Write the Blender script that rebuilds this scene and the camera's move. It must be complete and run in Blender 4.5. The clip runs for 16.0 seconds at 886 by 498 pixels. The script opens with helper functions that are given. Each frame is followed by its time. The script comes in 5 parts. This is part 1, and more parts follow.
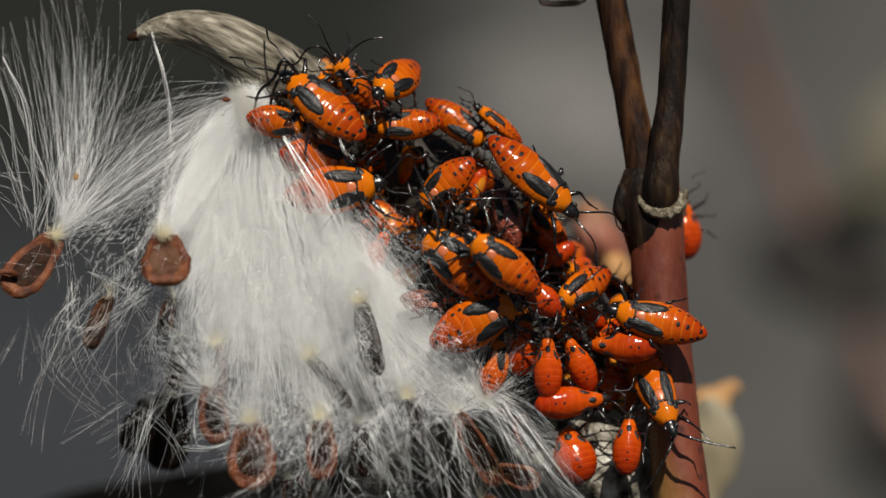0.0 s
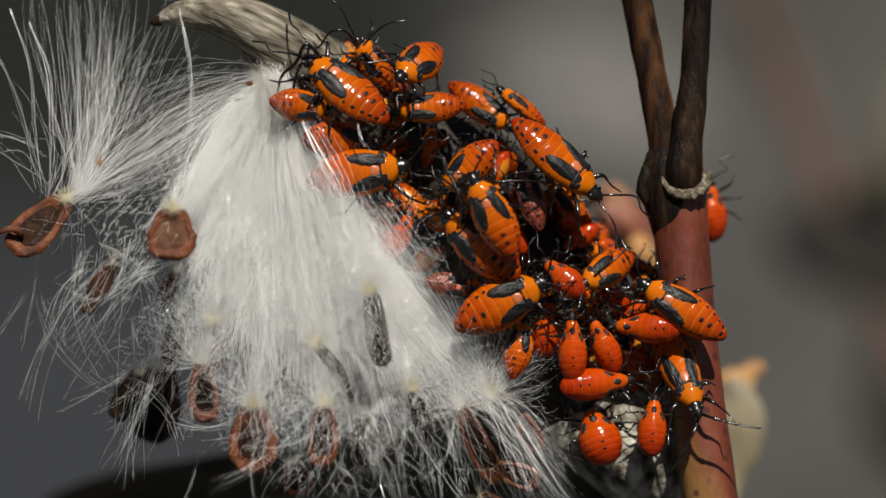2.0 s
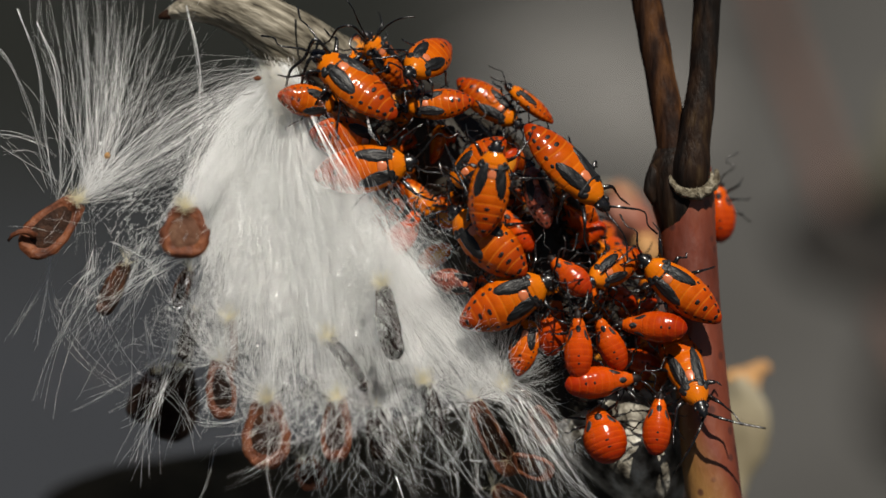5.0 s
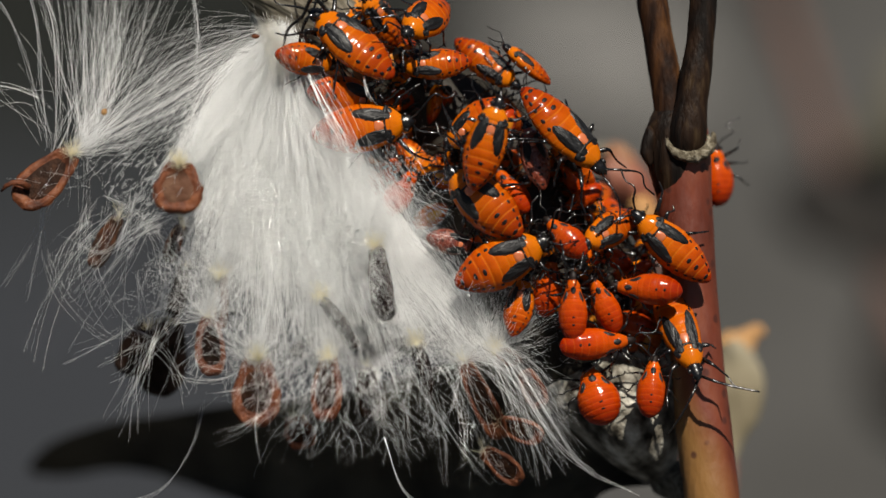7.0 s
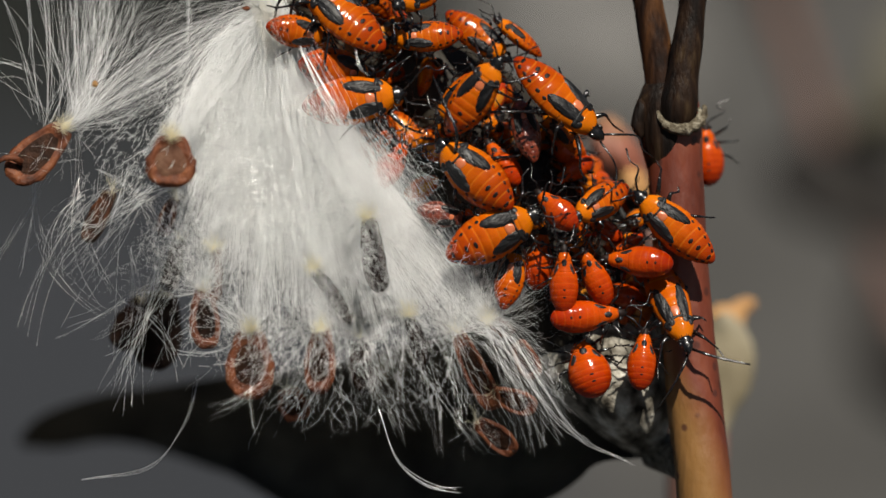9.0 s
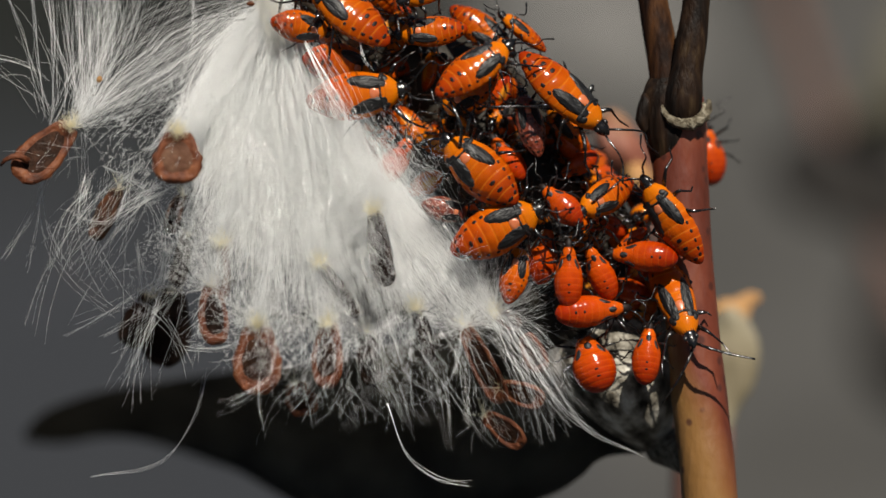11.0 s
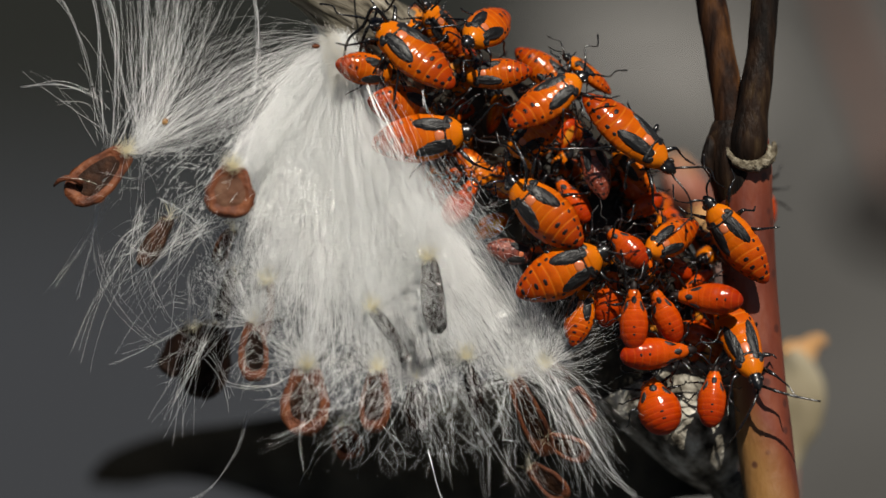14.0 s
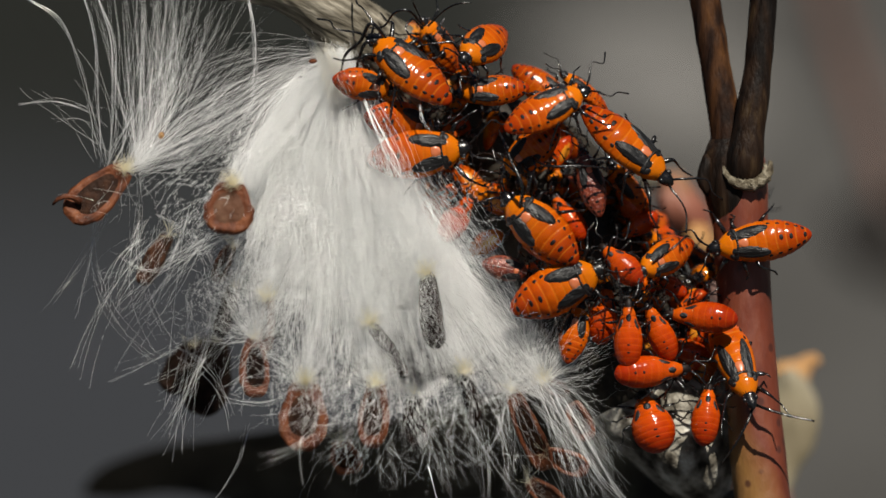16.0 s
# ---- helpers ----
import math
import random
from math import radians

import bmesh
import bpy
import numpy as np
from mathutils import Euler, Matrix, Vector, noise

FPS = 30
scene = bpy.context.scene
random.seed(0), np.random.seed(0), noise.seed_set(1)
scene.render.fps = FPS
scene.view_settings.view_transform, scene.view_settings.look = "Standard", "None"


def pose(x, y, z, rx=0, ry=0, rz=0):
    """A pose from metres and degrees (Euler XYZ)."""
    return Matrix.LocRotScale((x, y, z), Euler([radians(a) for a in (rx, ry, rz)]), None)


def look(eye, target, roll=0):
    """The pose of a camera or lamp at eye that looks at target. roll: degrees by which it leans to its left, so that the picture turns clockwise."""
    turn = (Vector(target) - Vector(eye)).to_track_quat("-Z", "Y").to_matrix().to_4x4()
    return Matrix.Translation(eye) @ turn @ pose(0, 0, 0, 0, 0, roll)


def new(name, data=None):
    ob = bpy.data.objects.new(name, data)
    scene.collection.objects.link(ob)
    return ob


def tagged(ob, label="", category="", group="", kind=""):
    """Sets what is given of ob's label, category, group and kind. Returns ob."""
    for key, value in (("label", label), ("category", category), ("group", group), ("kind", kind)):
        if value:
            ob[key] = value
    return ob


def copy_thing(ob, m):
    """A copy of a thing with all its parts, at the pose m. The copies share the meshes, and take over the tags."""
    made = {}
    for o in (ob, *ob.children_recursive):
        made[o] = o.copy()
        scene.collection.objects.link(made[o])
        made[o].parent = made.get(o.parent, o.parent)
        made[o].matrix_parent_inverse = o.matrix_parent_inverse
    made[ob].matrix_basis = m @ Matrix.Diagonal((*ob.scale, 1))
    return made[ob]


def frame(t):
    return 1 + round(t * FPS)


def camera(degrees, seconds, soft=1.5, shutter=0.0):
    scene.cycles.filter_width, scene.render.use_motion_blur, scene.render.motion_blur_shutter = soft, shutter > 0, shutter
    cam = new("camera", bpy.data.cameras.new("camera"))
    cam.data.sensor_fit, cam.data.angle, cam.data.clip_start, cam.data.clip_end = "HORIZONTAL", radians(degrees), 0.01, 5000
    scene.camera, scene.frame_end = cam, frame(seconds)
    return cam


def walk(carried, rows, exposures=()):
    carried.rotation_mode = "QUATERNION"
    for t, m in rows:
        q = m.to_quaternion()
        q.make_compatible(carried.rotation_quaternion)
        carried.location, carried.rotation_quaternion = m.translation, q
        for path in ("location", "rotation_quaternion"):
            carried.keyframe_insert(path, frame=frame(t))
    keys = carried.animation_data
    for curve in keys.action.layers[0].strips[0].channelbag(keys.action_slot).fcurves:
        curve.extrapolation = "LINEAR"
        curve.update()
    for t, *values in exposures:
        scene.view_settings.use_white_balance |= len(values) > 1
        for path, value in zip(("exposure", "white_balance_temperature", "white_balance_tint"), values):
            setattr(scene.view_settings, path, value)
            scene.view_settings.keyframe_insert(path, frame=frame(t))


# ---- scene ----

# Plan sheet: x to the right, y down, 17 units to the millimetre, d millimetres towards the viewer from the sheet.
TILT = radians(15)
REACH = 0.4386
CENTRE = Vector((0, 0, 0.6))
RIGHT = Vector((1, 0, 0))
UP = Vector((0, math.sin(TILT), math.cos(TILT)))
NEAR = Vector((0, -math.cos(TILT), math.sin(TILT)))
EYE = CENTRE + NEAR * REACH
UNIT = 2 * REACH * math.tan(radians(6)) / 1568


def at(x, y, d=0.0):
    """A place in the world from the plan sheet, d millimetres in front of it."""
    far = REACH - d / 1000
    return EYE - NEAR * far + (RIGHT * (x - 784) - UP * (y - 441)) * (UNIT * far / REACH)


# ---- camera ----
cam = camera(12, 16.0, soft=1.5)
cam.data.dof.use_dof = True
cam.data.dof.focus_distance = 0.432
cam.data.dof.aperture_fstop = 11
PATH = [
    (0.0, 103.5, 51.0, -0.66), (0.5, 96.8, 64.7, -0.88), (1.0, 163.9, -14.8, -1.11), (1.5, 125.6, -66.6, -1.23),
    (2.0, 60.7, 21.1, -1.13), (2.5, 81.6, 6.1, -1.15), (3.0, 66.7, -2.4, -0.89), (3.5, 67.4, 15.6, -0.77),
    (4.0, 74.0, 18.7, -0.78), (4.2, 48.2, 18.2, -0.98), (6.3, 54.3, -13.7, 0.22), (6.5, 81.4, -62.7, -0.02),
    (7.0, 55.7, -55.5, 0.05), (7.5, 100.1, -72.5, 0.06), (8.0, 84.1, -104.3, 0.14), (8.2, 67.7, -106.4, 0.12),
    (10.3, 91.0, -99.9, 0.1), (10.5, 86.5, -112.5, -0.17), (11.0, 63.7, -113.2, 0.05), (11.5, -58.3, -37.5, -0.02),
    (12.0, -20.2, -0.1, -0.11), (12.5, 0.0, 0.0, 0.0), (13.0, -70.3, -14.1, 0.09), (13.5, -36.3, -28.0, -0.03),
    (14.0, -51.4, -38.2, -0.2), (14.5, -72.6, -27.3, -0.05), (15.0, -36.2, -51.8, 0.04), (15.5, -63.2, -61.8, 0.18),
    (16.0, -43.0, -9.6, 0.34)]
walk(cam, [(t, look(EYE, at(784 + u, 441 - v), roll)) for t, u, v, roll in PATH],
     [(0.0, 0.30), (4.2, 0.30), (6.8, 0.39), (11.2, 0.43), (12.3, 0.31), (13.5, 0.31), (14.5, 0.36), (16.0, 0.36)])

# ---- light ----
SUN = (RIGHT * 0.18 + UP * 0.72 + NEAR * 0.66).normalized()
world = bpy.data.worlds.new("sky")
scene.world = world
world.use_nodes = True
wn = world.node_tree.nodes
sky = wn.new("ShaderNodeTexSky")
sky.sky_type = "NISHITA"
sky.sun_disc = False
sky.sun_elevation = math.asin(SUN.z)
sky.sun_rotation = math.atan2(SUN.x, SUN.y)
wn["Background"].inputs["Strength"].default_value = 0.022
world.node_tree.links.new(sky.outputs[0], wn["Background"].inputs["Color"])
sun = new("sun", bpy.data.lights.new("sun", "SUN"))
sun.data.energy, sun.data.angle, sun.data.color = 5.0, radians(0.53), (1.0, 0.935, 0.83)
sun.matrix_world = look(SUN, (0, 0, 0))


# ---- materials ----
def surface(name, stops, scale=400.0, detail=4.0, stretch=(1, 1, 1), rough=0.5, rough_to=None, bump=0.2, bump_scale=1500.0,
            spec=0.5, coat=0.0, metal=0.0, subsurface=0.0, shift=0.0, spin=0.0):
    """A surface whose colour runs through stops by noise of that scale (per metre), with fine relief."""
    m = bpy.data.materials.new(name)
    m.use_nodes = True
    nt = m.node_tree
    n, l = nt.nodes, nt.links
    b = n["Principled BSDF"]
    tc = n.new("ShaderNodeTexCoord")
    mp = n.new("ShaderNodeMapping")
    mp.inputs["Scale"].default_value = stretch
    grain = n.new("ShaderNodeMapping")
    grain.inputs["Rotation"].default_value = (0, radians(spin), 0)
    l.new(tc.outputs["Object"], grain.inputs["Vector"])
    l.new(grain.outputs[0], mp.inputs["Vector"])
    tex = n.new("ShaderNodeTexNoise")
    tex.inputs["Scale"].default_value, tex.inputs["Detail"].default_value = scale, detail
    l.new(mp.outputs[0], tex.inputs["Vector"])
    ramp = n.new("ShaderNodeValToRGB")
    cr = ramp.color_ramp
    while len(cr.elements) < len(stops):
        cr.elements.new(0.5)
    for i, c in enumerate(stops):
        cr.elements[i].position = 0.3 + 0.4 * i / max(1, len(stops) - 1)
        cr.elements[i].color = (*c, 1)
    l.new(tex.outputs["Fac"], ramp.inputs["Fac"])
    out = ramp.outputs["Color"]
    if shift:
        info = n.new("ShaderNodeObjectInfo")
        hsv = n.new("ShaderNodeHueSaturation")
        mr = n.new("ShaderNodeMapRange")
        mr.inputs["To Min"].default_value, mr.inputs["To Max"].default_value = 1 - shift, 1 + shift
        l.new(info.outputs["Random"], mr.inputs["Value"])
        l.new(mr.outputs[0], hsv.inputs["Value"])
        l.new(out, hsv.inputs["Color"])
        out = hsv.outputs["Color"]
    l.new(out, b.inputs["Base Color"])
    fine = n.new("ShaderNodeTexNoise")
    fine.inputs["Scale"].default_value, fine.inputs["Detail"].default_value = bump_scale, 3
    l.new(mp.outputs[0], fine.inputs["Vector"])
    if bump:
        bp = n.new("ShaderNodeBump")
        bp.inputs["Strength"].default_value, bp.inputs["Distance"].default_value = bump, 0.0003
        l.new(fine.outputs["Fac"], bp.inputs["Height"])
        l.new(bp.outputs[0], b.inputs["Normal"])
        if coat:
            l.new(bp.outputs[0], b.inputs["Coat Normal"])
    if rough_to is not None:
        mr = n.new("ShaderNodeMapRange")
        mr.inputs["From Min"].default_value, mr.inputs["From Max"].default_value = 0.3, 0.7
        mr.inputs["To Min"].default_value, mr.inputs["To Max"].default_value = rough, rough_to
        l.new(fine.outputs["Fac"], mr.inputs["Value"])
        l.new(mr.outputs[0], b.inputs["Roughness"])
    else:
        b.inputs["Roughness"].default_value = rough
    b.inputs["Specular IOR Level"].default_value = spec
    b.inputs["Coat Weight"].default_value, b.inputs["Coat Roughness"].default_value = coat, 0.1
    b.inputs["Metallic"].default_value = metal
    if subsurface:
        b.inputs["Subsurface Weight"].default_value, b.inputs["Subsurface Scale"].default_value = subsurface, 0.001
        b.inputs["Subsurface Radius"].default_value = (1.0, 0.25, 0.1)
    return m


def nymph_skin(name, tones, seam, seam_share, coat):
    """Waxy cuticle: tones run from tail to neck, paler seams cross the back, darker red pools between them."""
    m = surface(name, [(0.80, 0.76, 0.72), (1.0, 1.0, 1.0), (1.0, 1.04, 1.0)], 420, 4, rough=0.34, rough_to=0.5, spec=0.02, bump=0.34, bump_scale=900, coat=coat, shift=0.10)
    nt = m.node_tree
    n, l = nt.nodes, nt.links
    b = n["Principled BSDF"]
    b.inputs["Coat Roughness"].default_value = 0.11
    mottle = b.inputs["Base Color"].links[0].from_socket
    tc = n.new("ShaderNodeTexCoord")
    wob = n.new("ShaderNodeTexNoise")
    wob.inputs["Scale"].default_value, wob.inputs["Detail"].default_value = 330, 3
    l.new(tc.outputs["Object"], wob.inputs["Vector"])
    sep = n.new("ShaderNodeSeparateXYZ")
    l.new(tc.outputs["Object"], sep.inputs[0])

    def maths(op, a, c):
        t = n.new("ShaderNodeMath")
        t.operation = op
        for k, q in enumerate((a, c)):
            if isinstance(q, float):
                t.inputs[k].default_value = q
            else:
                l.new(q, t.inputs[k])
        return t.outputs[0]

    along = maths("ADD", sep.outputs["X"], maths("MULTIPLY", maths("SUBTRACT", wob.outputs["Fac"], 0.5), 0.0022))
    mr = n.new("ShaderNodeMapRange")
    mr.inputs["From Min"].default_value, mr.inputs["From Max"].default_value = -0.005, 0.0035
    l.new(along, mr.inputs["Value"])
    ramp = n.new("ShaderNodeValToRGB")
    while len(ramp.color_ramp.elements) < len(tones):
        ramp.color_ramp.elements.new(0.5)
    for k, c in enumerate(tones):
        ramp.color_ramp.elements[k].position = k / (len(tones) - 1)
        ramp.color_ramp.elements[k].color = (*c, 1)
    l.new(mr.outputs[0], ramp.inputs["Fac"])
    tint = n.new("ShaderNodeMix")
    tint.data_type, tint.blend_type = "RGBA", "MULTIPLY"
    tint.inputs[0].default_value = 1.0
    l.new(ramp.outputs[0], tint.inputs[6])
    l.new(mottle, tint.inputs[7])
    # seams bow slightly across the back
    bow = maths("MULTIPLY", maths("MULTIPLY", sep.outputs["Y"], sep.outputs["Y"]), 60.0)
    near = maths("PINGPONG", maths("ADD", maths("ADD", sep.outputs["X"], bow), 0.0006), 0.000475)
    line = n.new("ShaderNodeMapRange")
    line.interpolation_type = "SMOOTHSTEP"
    line.inputs["From Min"].default_value, line.inputs["From Max"].default_value = 0.00012, 0.00002
    line.inputs["To Max"].default_value = seam_share
    l.new(near, line.inputs["Value"])
    front = n.new("ShaderNodeMapRange")
    front.inputs["From Min"].default_value, front.inputs["From Max"].default_value = 0.0012, 0.0008
    l.new(sep.outputs["X"], front.inputs["Value"])
    mix = n.new("ShaderNodeMix")
    mix.data_type = "RGBA"
    l.new(maths("MULTIPLY", line.outputs[0], front.outputs[0]), mix.inputs[0])
    l.new(tint.outputs[2], mix.inputs[6])
    mix.inputs[7].default_value = (*seam, 1)
    l.new(mix.outputs[2], b.inputs["Base Color"])
    return m


def silk(name, colour, rough, sheer, clear, lustre):
    """Floss: pale shiny fibre that lets light through."""
    m = bpy.data.materials.new(name)
    m.use_nodes = True
    n, l = m.node_tree.nodes, m.node_tree.links
    b = n["Principled BSDF"]
    b.inputs["Base Color"].default_value = (*colour, 1)
    b.inputs["Roughness"].default_value = rough
    b.inputs["Specular IOR Level"].default_value = 0.7
    b.inputs["Metallic"].default_value = lustre
    tr = n.new("ShaderNodeBsdfTranslucent")
    tr.inputs["Color"].default_value = (*colour, 1)
    mix = n.new("ShaderNodeMixShader")
    mix.inputs[0].default_value = sheer
    l.new(b.outputs[0], mix.inputs[1])
    l.new(tr.outputs[0], mix.inputs[2])
    gap = n.new("ShaderNodeBsdfTransparent")
    hollow = n.new("ShaderNodeMixShader")
    hollow.inputs[0].default_value = clear
    l.new(mix.outputs[0], hollow.inputs[1])
    l.new(gap.outputs[0], hollow.inputs[2])
    l.new(hollow.outputs[0], n["Material Output"].inputs["Surface"])
    return m


ORANGE = nymph_skin("nymph_orange", [(0.22, 0.018, 0.0005), (0.325, 0.046, 0.0006), (0.39, 0.076, 0.0008), (0.445, 0.108, 0.001)], (0.50, 0.15, 0.010), 0.36, 0.5)
RED = nymph_skin("nymph_red", [(0.22, 0.012, 0.0004), (0.32, 0.027, 0.0005), (0.37, 0.042, 0.0006), (0.40, 0.058, 0.0008)], (0.46, 0.09, 0.008), 0.22, 0.6)
SKIN = surface("shed_skin", [(0.06, 0.008, 0.004), (0.13, 0.022, 0.009), (0.22, 0.055, 0.026)], 900, 4, rough=0.2, rough_to=0.4, bump=0.6, bump_scale=2200, coat=0.6)
YELLOW = surface("nymph_yellow", [(0.42, 0.09, 0.005), (0.52, 0.19, 0.012)], 300, 3, rough=0.25, bump=0.1, coat=0.4)
PINK = surface("scutellum_pink", [(0.39, 0.0936, 0.0312), (0.468, 0.1482, 0.0624)], 500, 3, rough=0.3, bump=0.1, coat=0.4)
PAD = surface("pad_black", [(0.0016, 0.0016, 0.0016), (0.005, 0.005, 0.0055), (0.012, 0.012, 0.0135)], 900, 6, (0.35, 1, 1), rough=0.34, rough_to=0.6, spec=0.32, bump=0.9, bump_scale=2300)
BLACK = surface("limb_black", [(0.0016, 0.0016, 0.0016), (0.0048, 0.004, 0.004)], 800, 3, rough=0.16, rough_to=0.35, bump=0.15, bump_scale=3000, coat=0.3)
SPOT = surface("spot_black", [(0.003, 0.0022, 0.002), (0.010, 0.005, 0.004)], 800, 3, rough=0.55, spec=0.2, bump=0.2)
FLOSS = silk("floss_white", (0.975, 0.985, 0.98), 0.26, 0.35, 0.0, 0.1)
GLINT = silk("floss_glint", (0.97, 0.98, 0.98), 0.28, 0.2, 0.0, 0.55)
CORE = silk("floss_core", (0.96, 0.97, 0.96), 0.3, 0.1, 0.0, 0.05)
CREAM_WHITE = silk("floss_cream_white", (0.90, 0.87, 0.78), 0.3, 0.3, 0.0, 0.1)


def veil_silk(name, low, high, relief):
    """Combed sheets of floss: fine threads side by side, thinning out where the sheet ends."""
    m = silk(name, (0.965, 0.972, 0.965), 0.34, 0.12, 0.0, 0.0)
    n, l = m.node_tree.nodes, m.node_tree.links
    hollow = n["Material Output"].inputs["Surface"].links[0].from_node
    tc = n.new("ShaderNodeTexCoord")
    thin = n.new("ShaderNodeAttribute")
    thin.attribute_name = "density"

    def grain(u, v, detail):
        mp = n.new("ShaderNodeMapping")
        mp.inputs["Scale"].default_value = (u, v, 1)
        l.new(tc.outputs["UV"], mp.inputs["Vector"])
        t = n.new("ShaderNodeTexNoise")
        t.inputs["Scale"].default_value, t.inputs["Detail"].default_value, t.inputs["Distortion"].default_value = 1.0, detail, 0.4
        l.new(mp.outputs[0], t.inputs["Vector"])
        return t.outputs["Fac"]

    def maths(op, a, b):
        t = n.new("ShaderNodeMath")
        t.operation = op
        for k, s in enumerate((a, b)):
            if isinstance(s, float):
                t.inputs[k].default_value = s
            else:
                l.new(s, t.inputs[k])
        return t.outputs[0]

    fine, lock = grain(240, 3, 3), grain(34, 2.4, 4)
    # threads lie where the combed grain is high; density lowers the threshold
    mixed = maths("ADD", maths("MULTIPLY", fine, 0.55), maths("MULTIPLY", lock, 0.45))
    cut = maths("SUBTRACT", 0.80, maths("MULTIPLY", thin.outputs["Fac"], 0.56))
    mr = n.new("ShaderNodeMapRange")
    mr.interpolation_type = "SMOOTHSTEP"
    l.new(maths("SUBTRACT", mixed, cut), mr.inputs["Value"])
    mr.inputs["From Min"].default_value, mr.inputs["From Max"].default_value = low, high
    mr.inputs["To Min"].default_value, mr.inputs["To Max"].default_value = 1.0, 0.0
    # no thread at all where the density runs out
    reach = n.new("ShaderNodeMapRange")
    reach.inputs["From Max"].default_value = 0.7
    l.new(thin.outputs["Fac"], reach.inputs["Value"])
    l.new(maths("SUBTRACT", 1.0, maths("MULTIPLY", maths("SUBTRACT", 1.0, mr.outputs[0]), reach.outputs[0])), hollow.inputs[0])
    bp = n.new("ShaderNodeBump")
    bp.inputs["Strength"].default_value, bp.inputs["Distance"].default_value = relief, 0.0002
    l.new(mixed, bp.inputs["Height"])
    n["Principled BSDF"].inputs["Specular IOR Level"].default_value = 0.5
    n["Principled BSDF"].inputs["Roughness"].default_value = 0.45
    for s in n:
        if s.bl_idname in ("ShaderNodeBsdfPrincipled", "ShaderNodeBsdfTranslucent"):
            l.new(bp.outputs[0], s.inputs["Normal"])
    return m


VEIL = veil_silk("floss_sheet", -0.10, 0.14, 0.45)
HAZE = veil_silk("floss_haze", -0.55, 0.70, 0.06)
CREAM = silk("floss_cream", (0.92, 0.86, 0.62), 0.4, 0.3, 0.0, 0.0)
SEED_RIM = surface("seed_rim", [(0.0351, 0.01092, 0.00546), (0.0975, 0.02964, 0.0117), (0.1638, 0.05616, 0.02184)], 700, 6, rough=0.45, rough_to=0.7, bump=0.7, bump_scale=2600, spec=0.2)
SEED_CORE = surface("seed_kernel", [(0.008, 0.004, 0.0024), (0.022, 0.0098, 0.0055), (0.05, 0.022, 0.012)], 600, 5, rough=0.55, rough_to=0.8, bump=0.7, bump_scale=2200, spec=0.08)
SEED_PALE = surface("seed_tan", [(0.035, 0.015, 0.008), (0.085, 0.040, 0.024), (0.14, 0.078, 0.05)], 350, 5, rough=0.6, rough_to=0.8, bump=0.5, bump_scale=2200, spec=0.08)
SEED_MID = surface("seed_umber", [(0.006, 0.003, 0.0018), (0.03, 0.011, 0.004), (0.10, 0.032, 0.009)], 500, 6, rough=0.4, rough_to=0.65, bump=0.7, bump_scale=2400, spec=0.25)
SEED_DARK = surface("seed_dark", [(0.004, 0.0022, 0.0016), (0.011, 0.0058, 0.004), (0.026, 0.013, 0.009)], 600, 5, rough=0.5, rough_to=0.7, bump=0.35, bump_scale=2400, spec=0.06)
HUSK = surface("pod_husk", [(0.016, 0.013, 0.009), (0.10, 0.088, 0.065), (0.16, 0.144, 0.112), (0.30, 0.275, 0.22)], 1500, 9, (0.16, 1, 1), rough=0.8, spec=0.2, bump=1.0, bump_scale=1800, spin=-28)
# near-black husk colour that stands in for shade between the nymphs
HUSK_SHADE = surface("pod_inside", [(0.010, 0.008, 0.0056), (0.020, 0.0165, 0.0115), (0.036, 0.029, 0.020)], 150, 5, spec=0.3, rough=0.6, bump=0.5, bump_scale=700)
# lower valve's lining, coloured paler to make up for the floss's deep shade
LINING_LIFTED = surface("pod_lining", [(0.022, 0.018, 0.012), (0.05, 0.042, 0.029), (0.085, 0.072, 0.05)], 150, 5, spec=0.2, rough=0.65, bump=0.5, bump_scale=700)
BARK_DARK = surface("branch_bark", [(0.004, 0.002, 0.0015), (0.018, 0.007, 0.003), (0.055, 0.022, 0.007), (0.12, 0.052, 0.016)], 620, 9, (1, 1, 0.12), rough=0.55, rough_to=0.8, spec=0.16, bump=1.0, bump_scale=1700)
BARK_BLACK = surface("branch_black", [(0.0022, 0.0016, 0.0013), (0.006, 0.0033, 0.002), (0.014, 0.0065, 0.003), (0.04, 0.024, 0.011)], 700, 9, (1, 1, 0.14), rough=0.5, rough_to=0.8, spec=0.16, bump=1.0, bump_scale=1800)
RIND = surface("scar_rind", [(0.02, 0.014, 0.008), (0.09, 0.075, 0.05), (0.26, 0.235, 0.18)], 1300, 6, rough=0.8, spec=0.2, bump=1.0, bump_scale=2600)
FOOT = surface("mouldy_husk", [(0.016, 0.013, 0.009), (0.12, 0.108, 0.086), (0.34, 0.32, 0.27), (0.62, 0.60, 0.54)], 420, 8, rough=0.85, spec=0.15, bump=1.0, bump_scale=1600)
LEAF_TAN = surface("dry_tan", [(0.13, 0.105, 0.06), (0.20, 0.172, 0.11), (0.29, 0.26, 0.19)], 120, 4, rough=0.7, bump=0.4, bump_scale=500)
LEAF_RUST = surface("dry_rust", [(0.15, 0.045, 0.028), (0.20, 0.070, 0.042), (0.20, 0.115, 0.055)], 130, 4, rough=0.6, bump=0.4, bump_scale=500)
OCHRE = surface("dry_ochre", [(0.30, 0.15, 0.05), (0.42, 0.24, 0.09)], 120, 4, rough=0.7, bump=0.4, bump_scale=500)
TWIG = surface("red_twig", [(0.10, 0.05, 0.038), (0.15, 0.078, 0.06)], 60, 4, rough=0.6, bump=0.3, bump_scale=300)
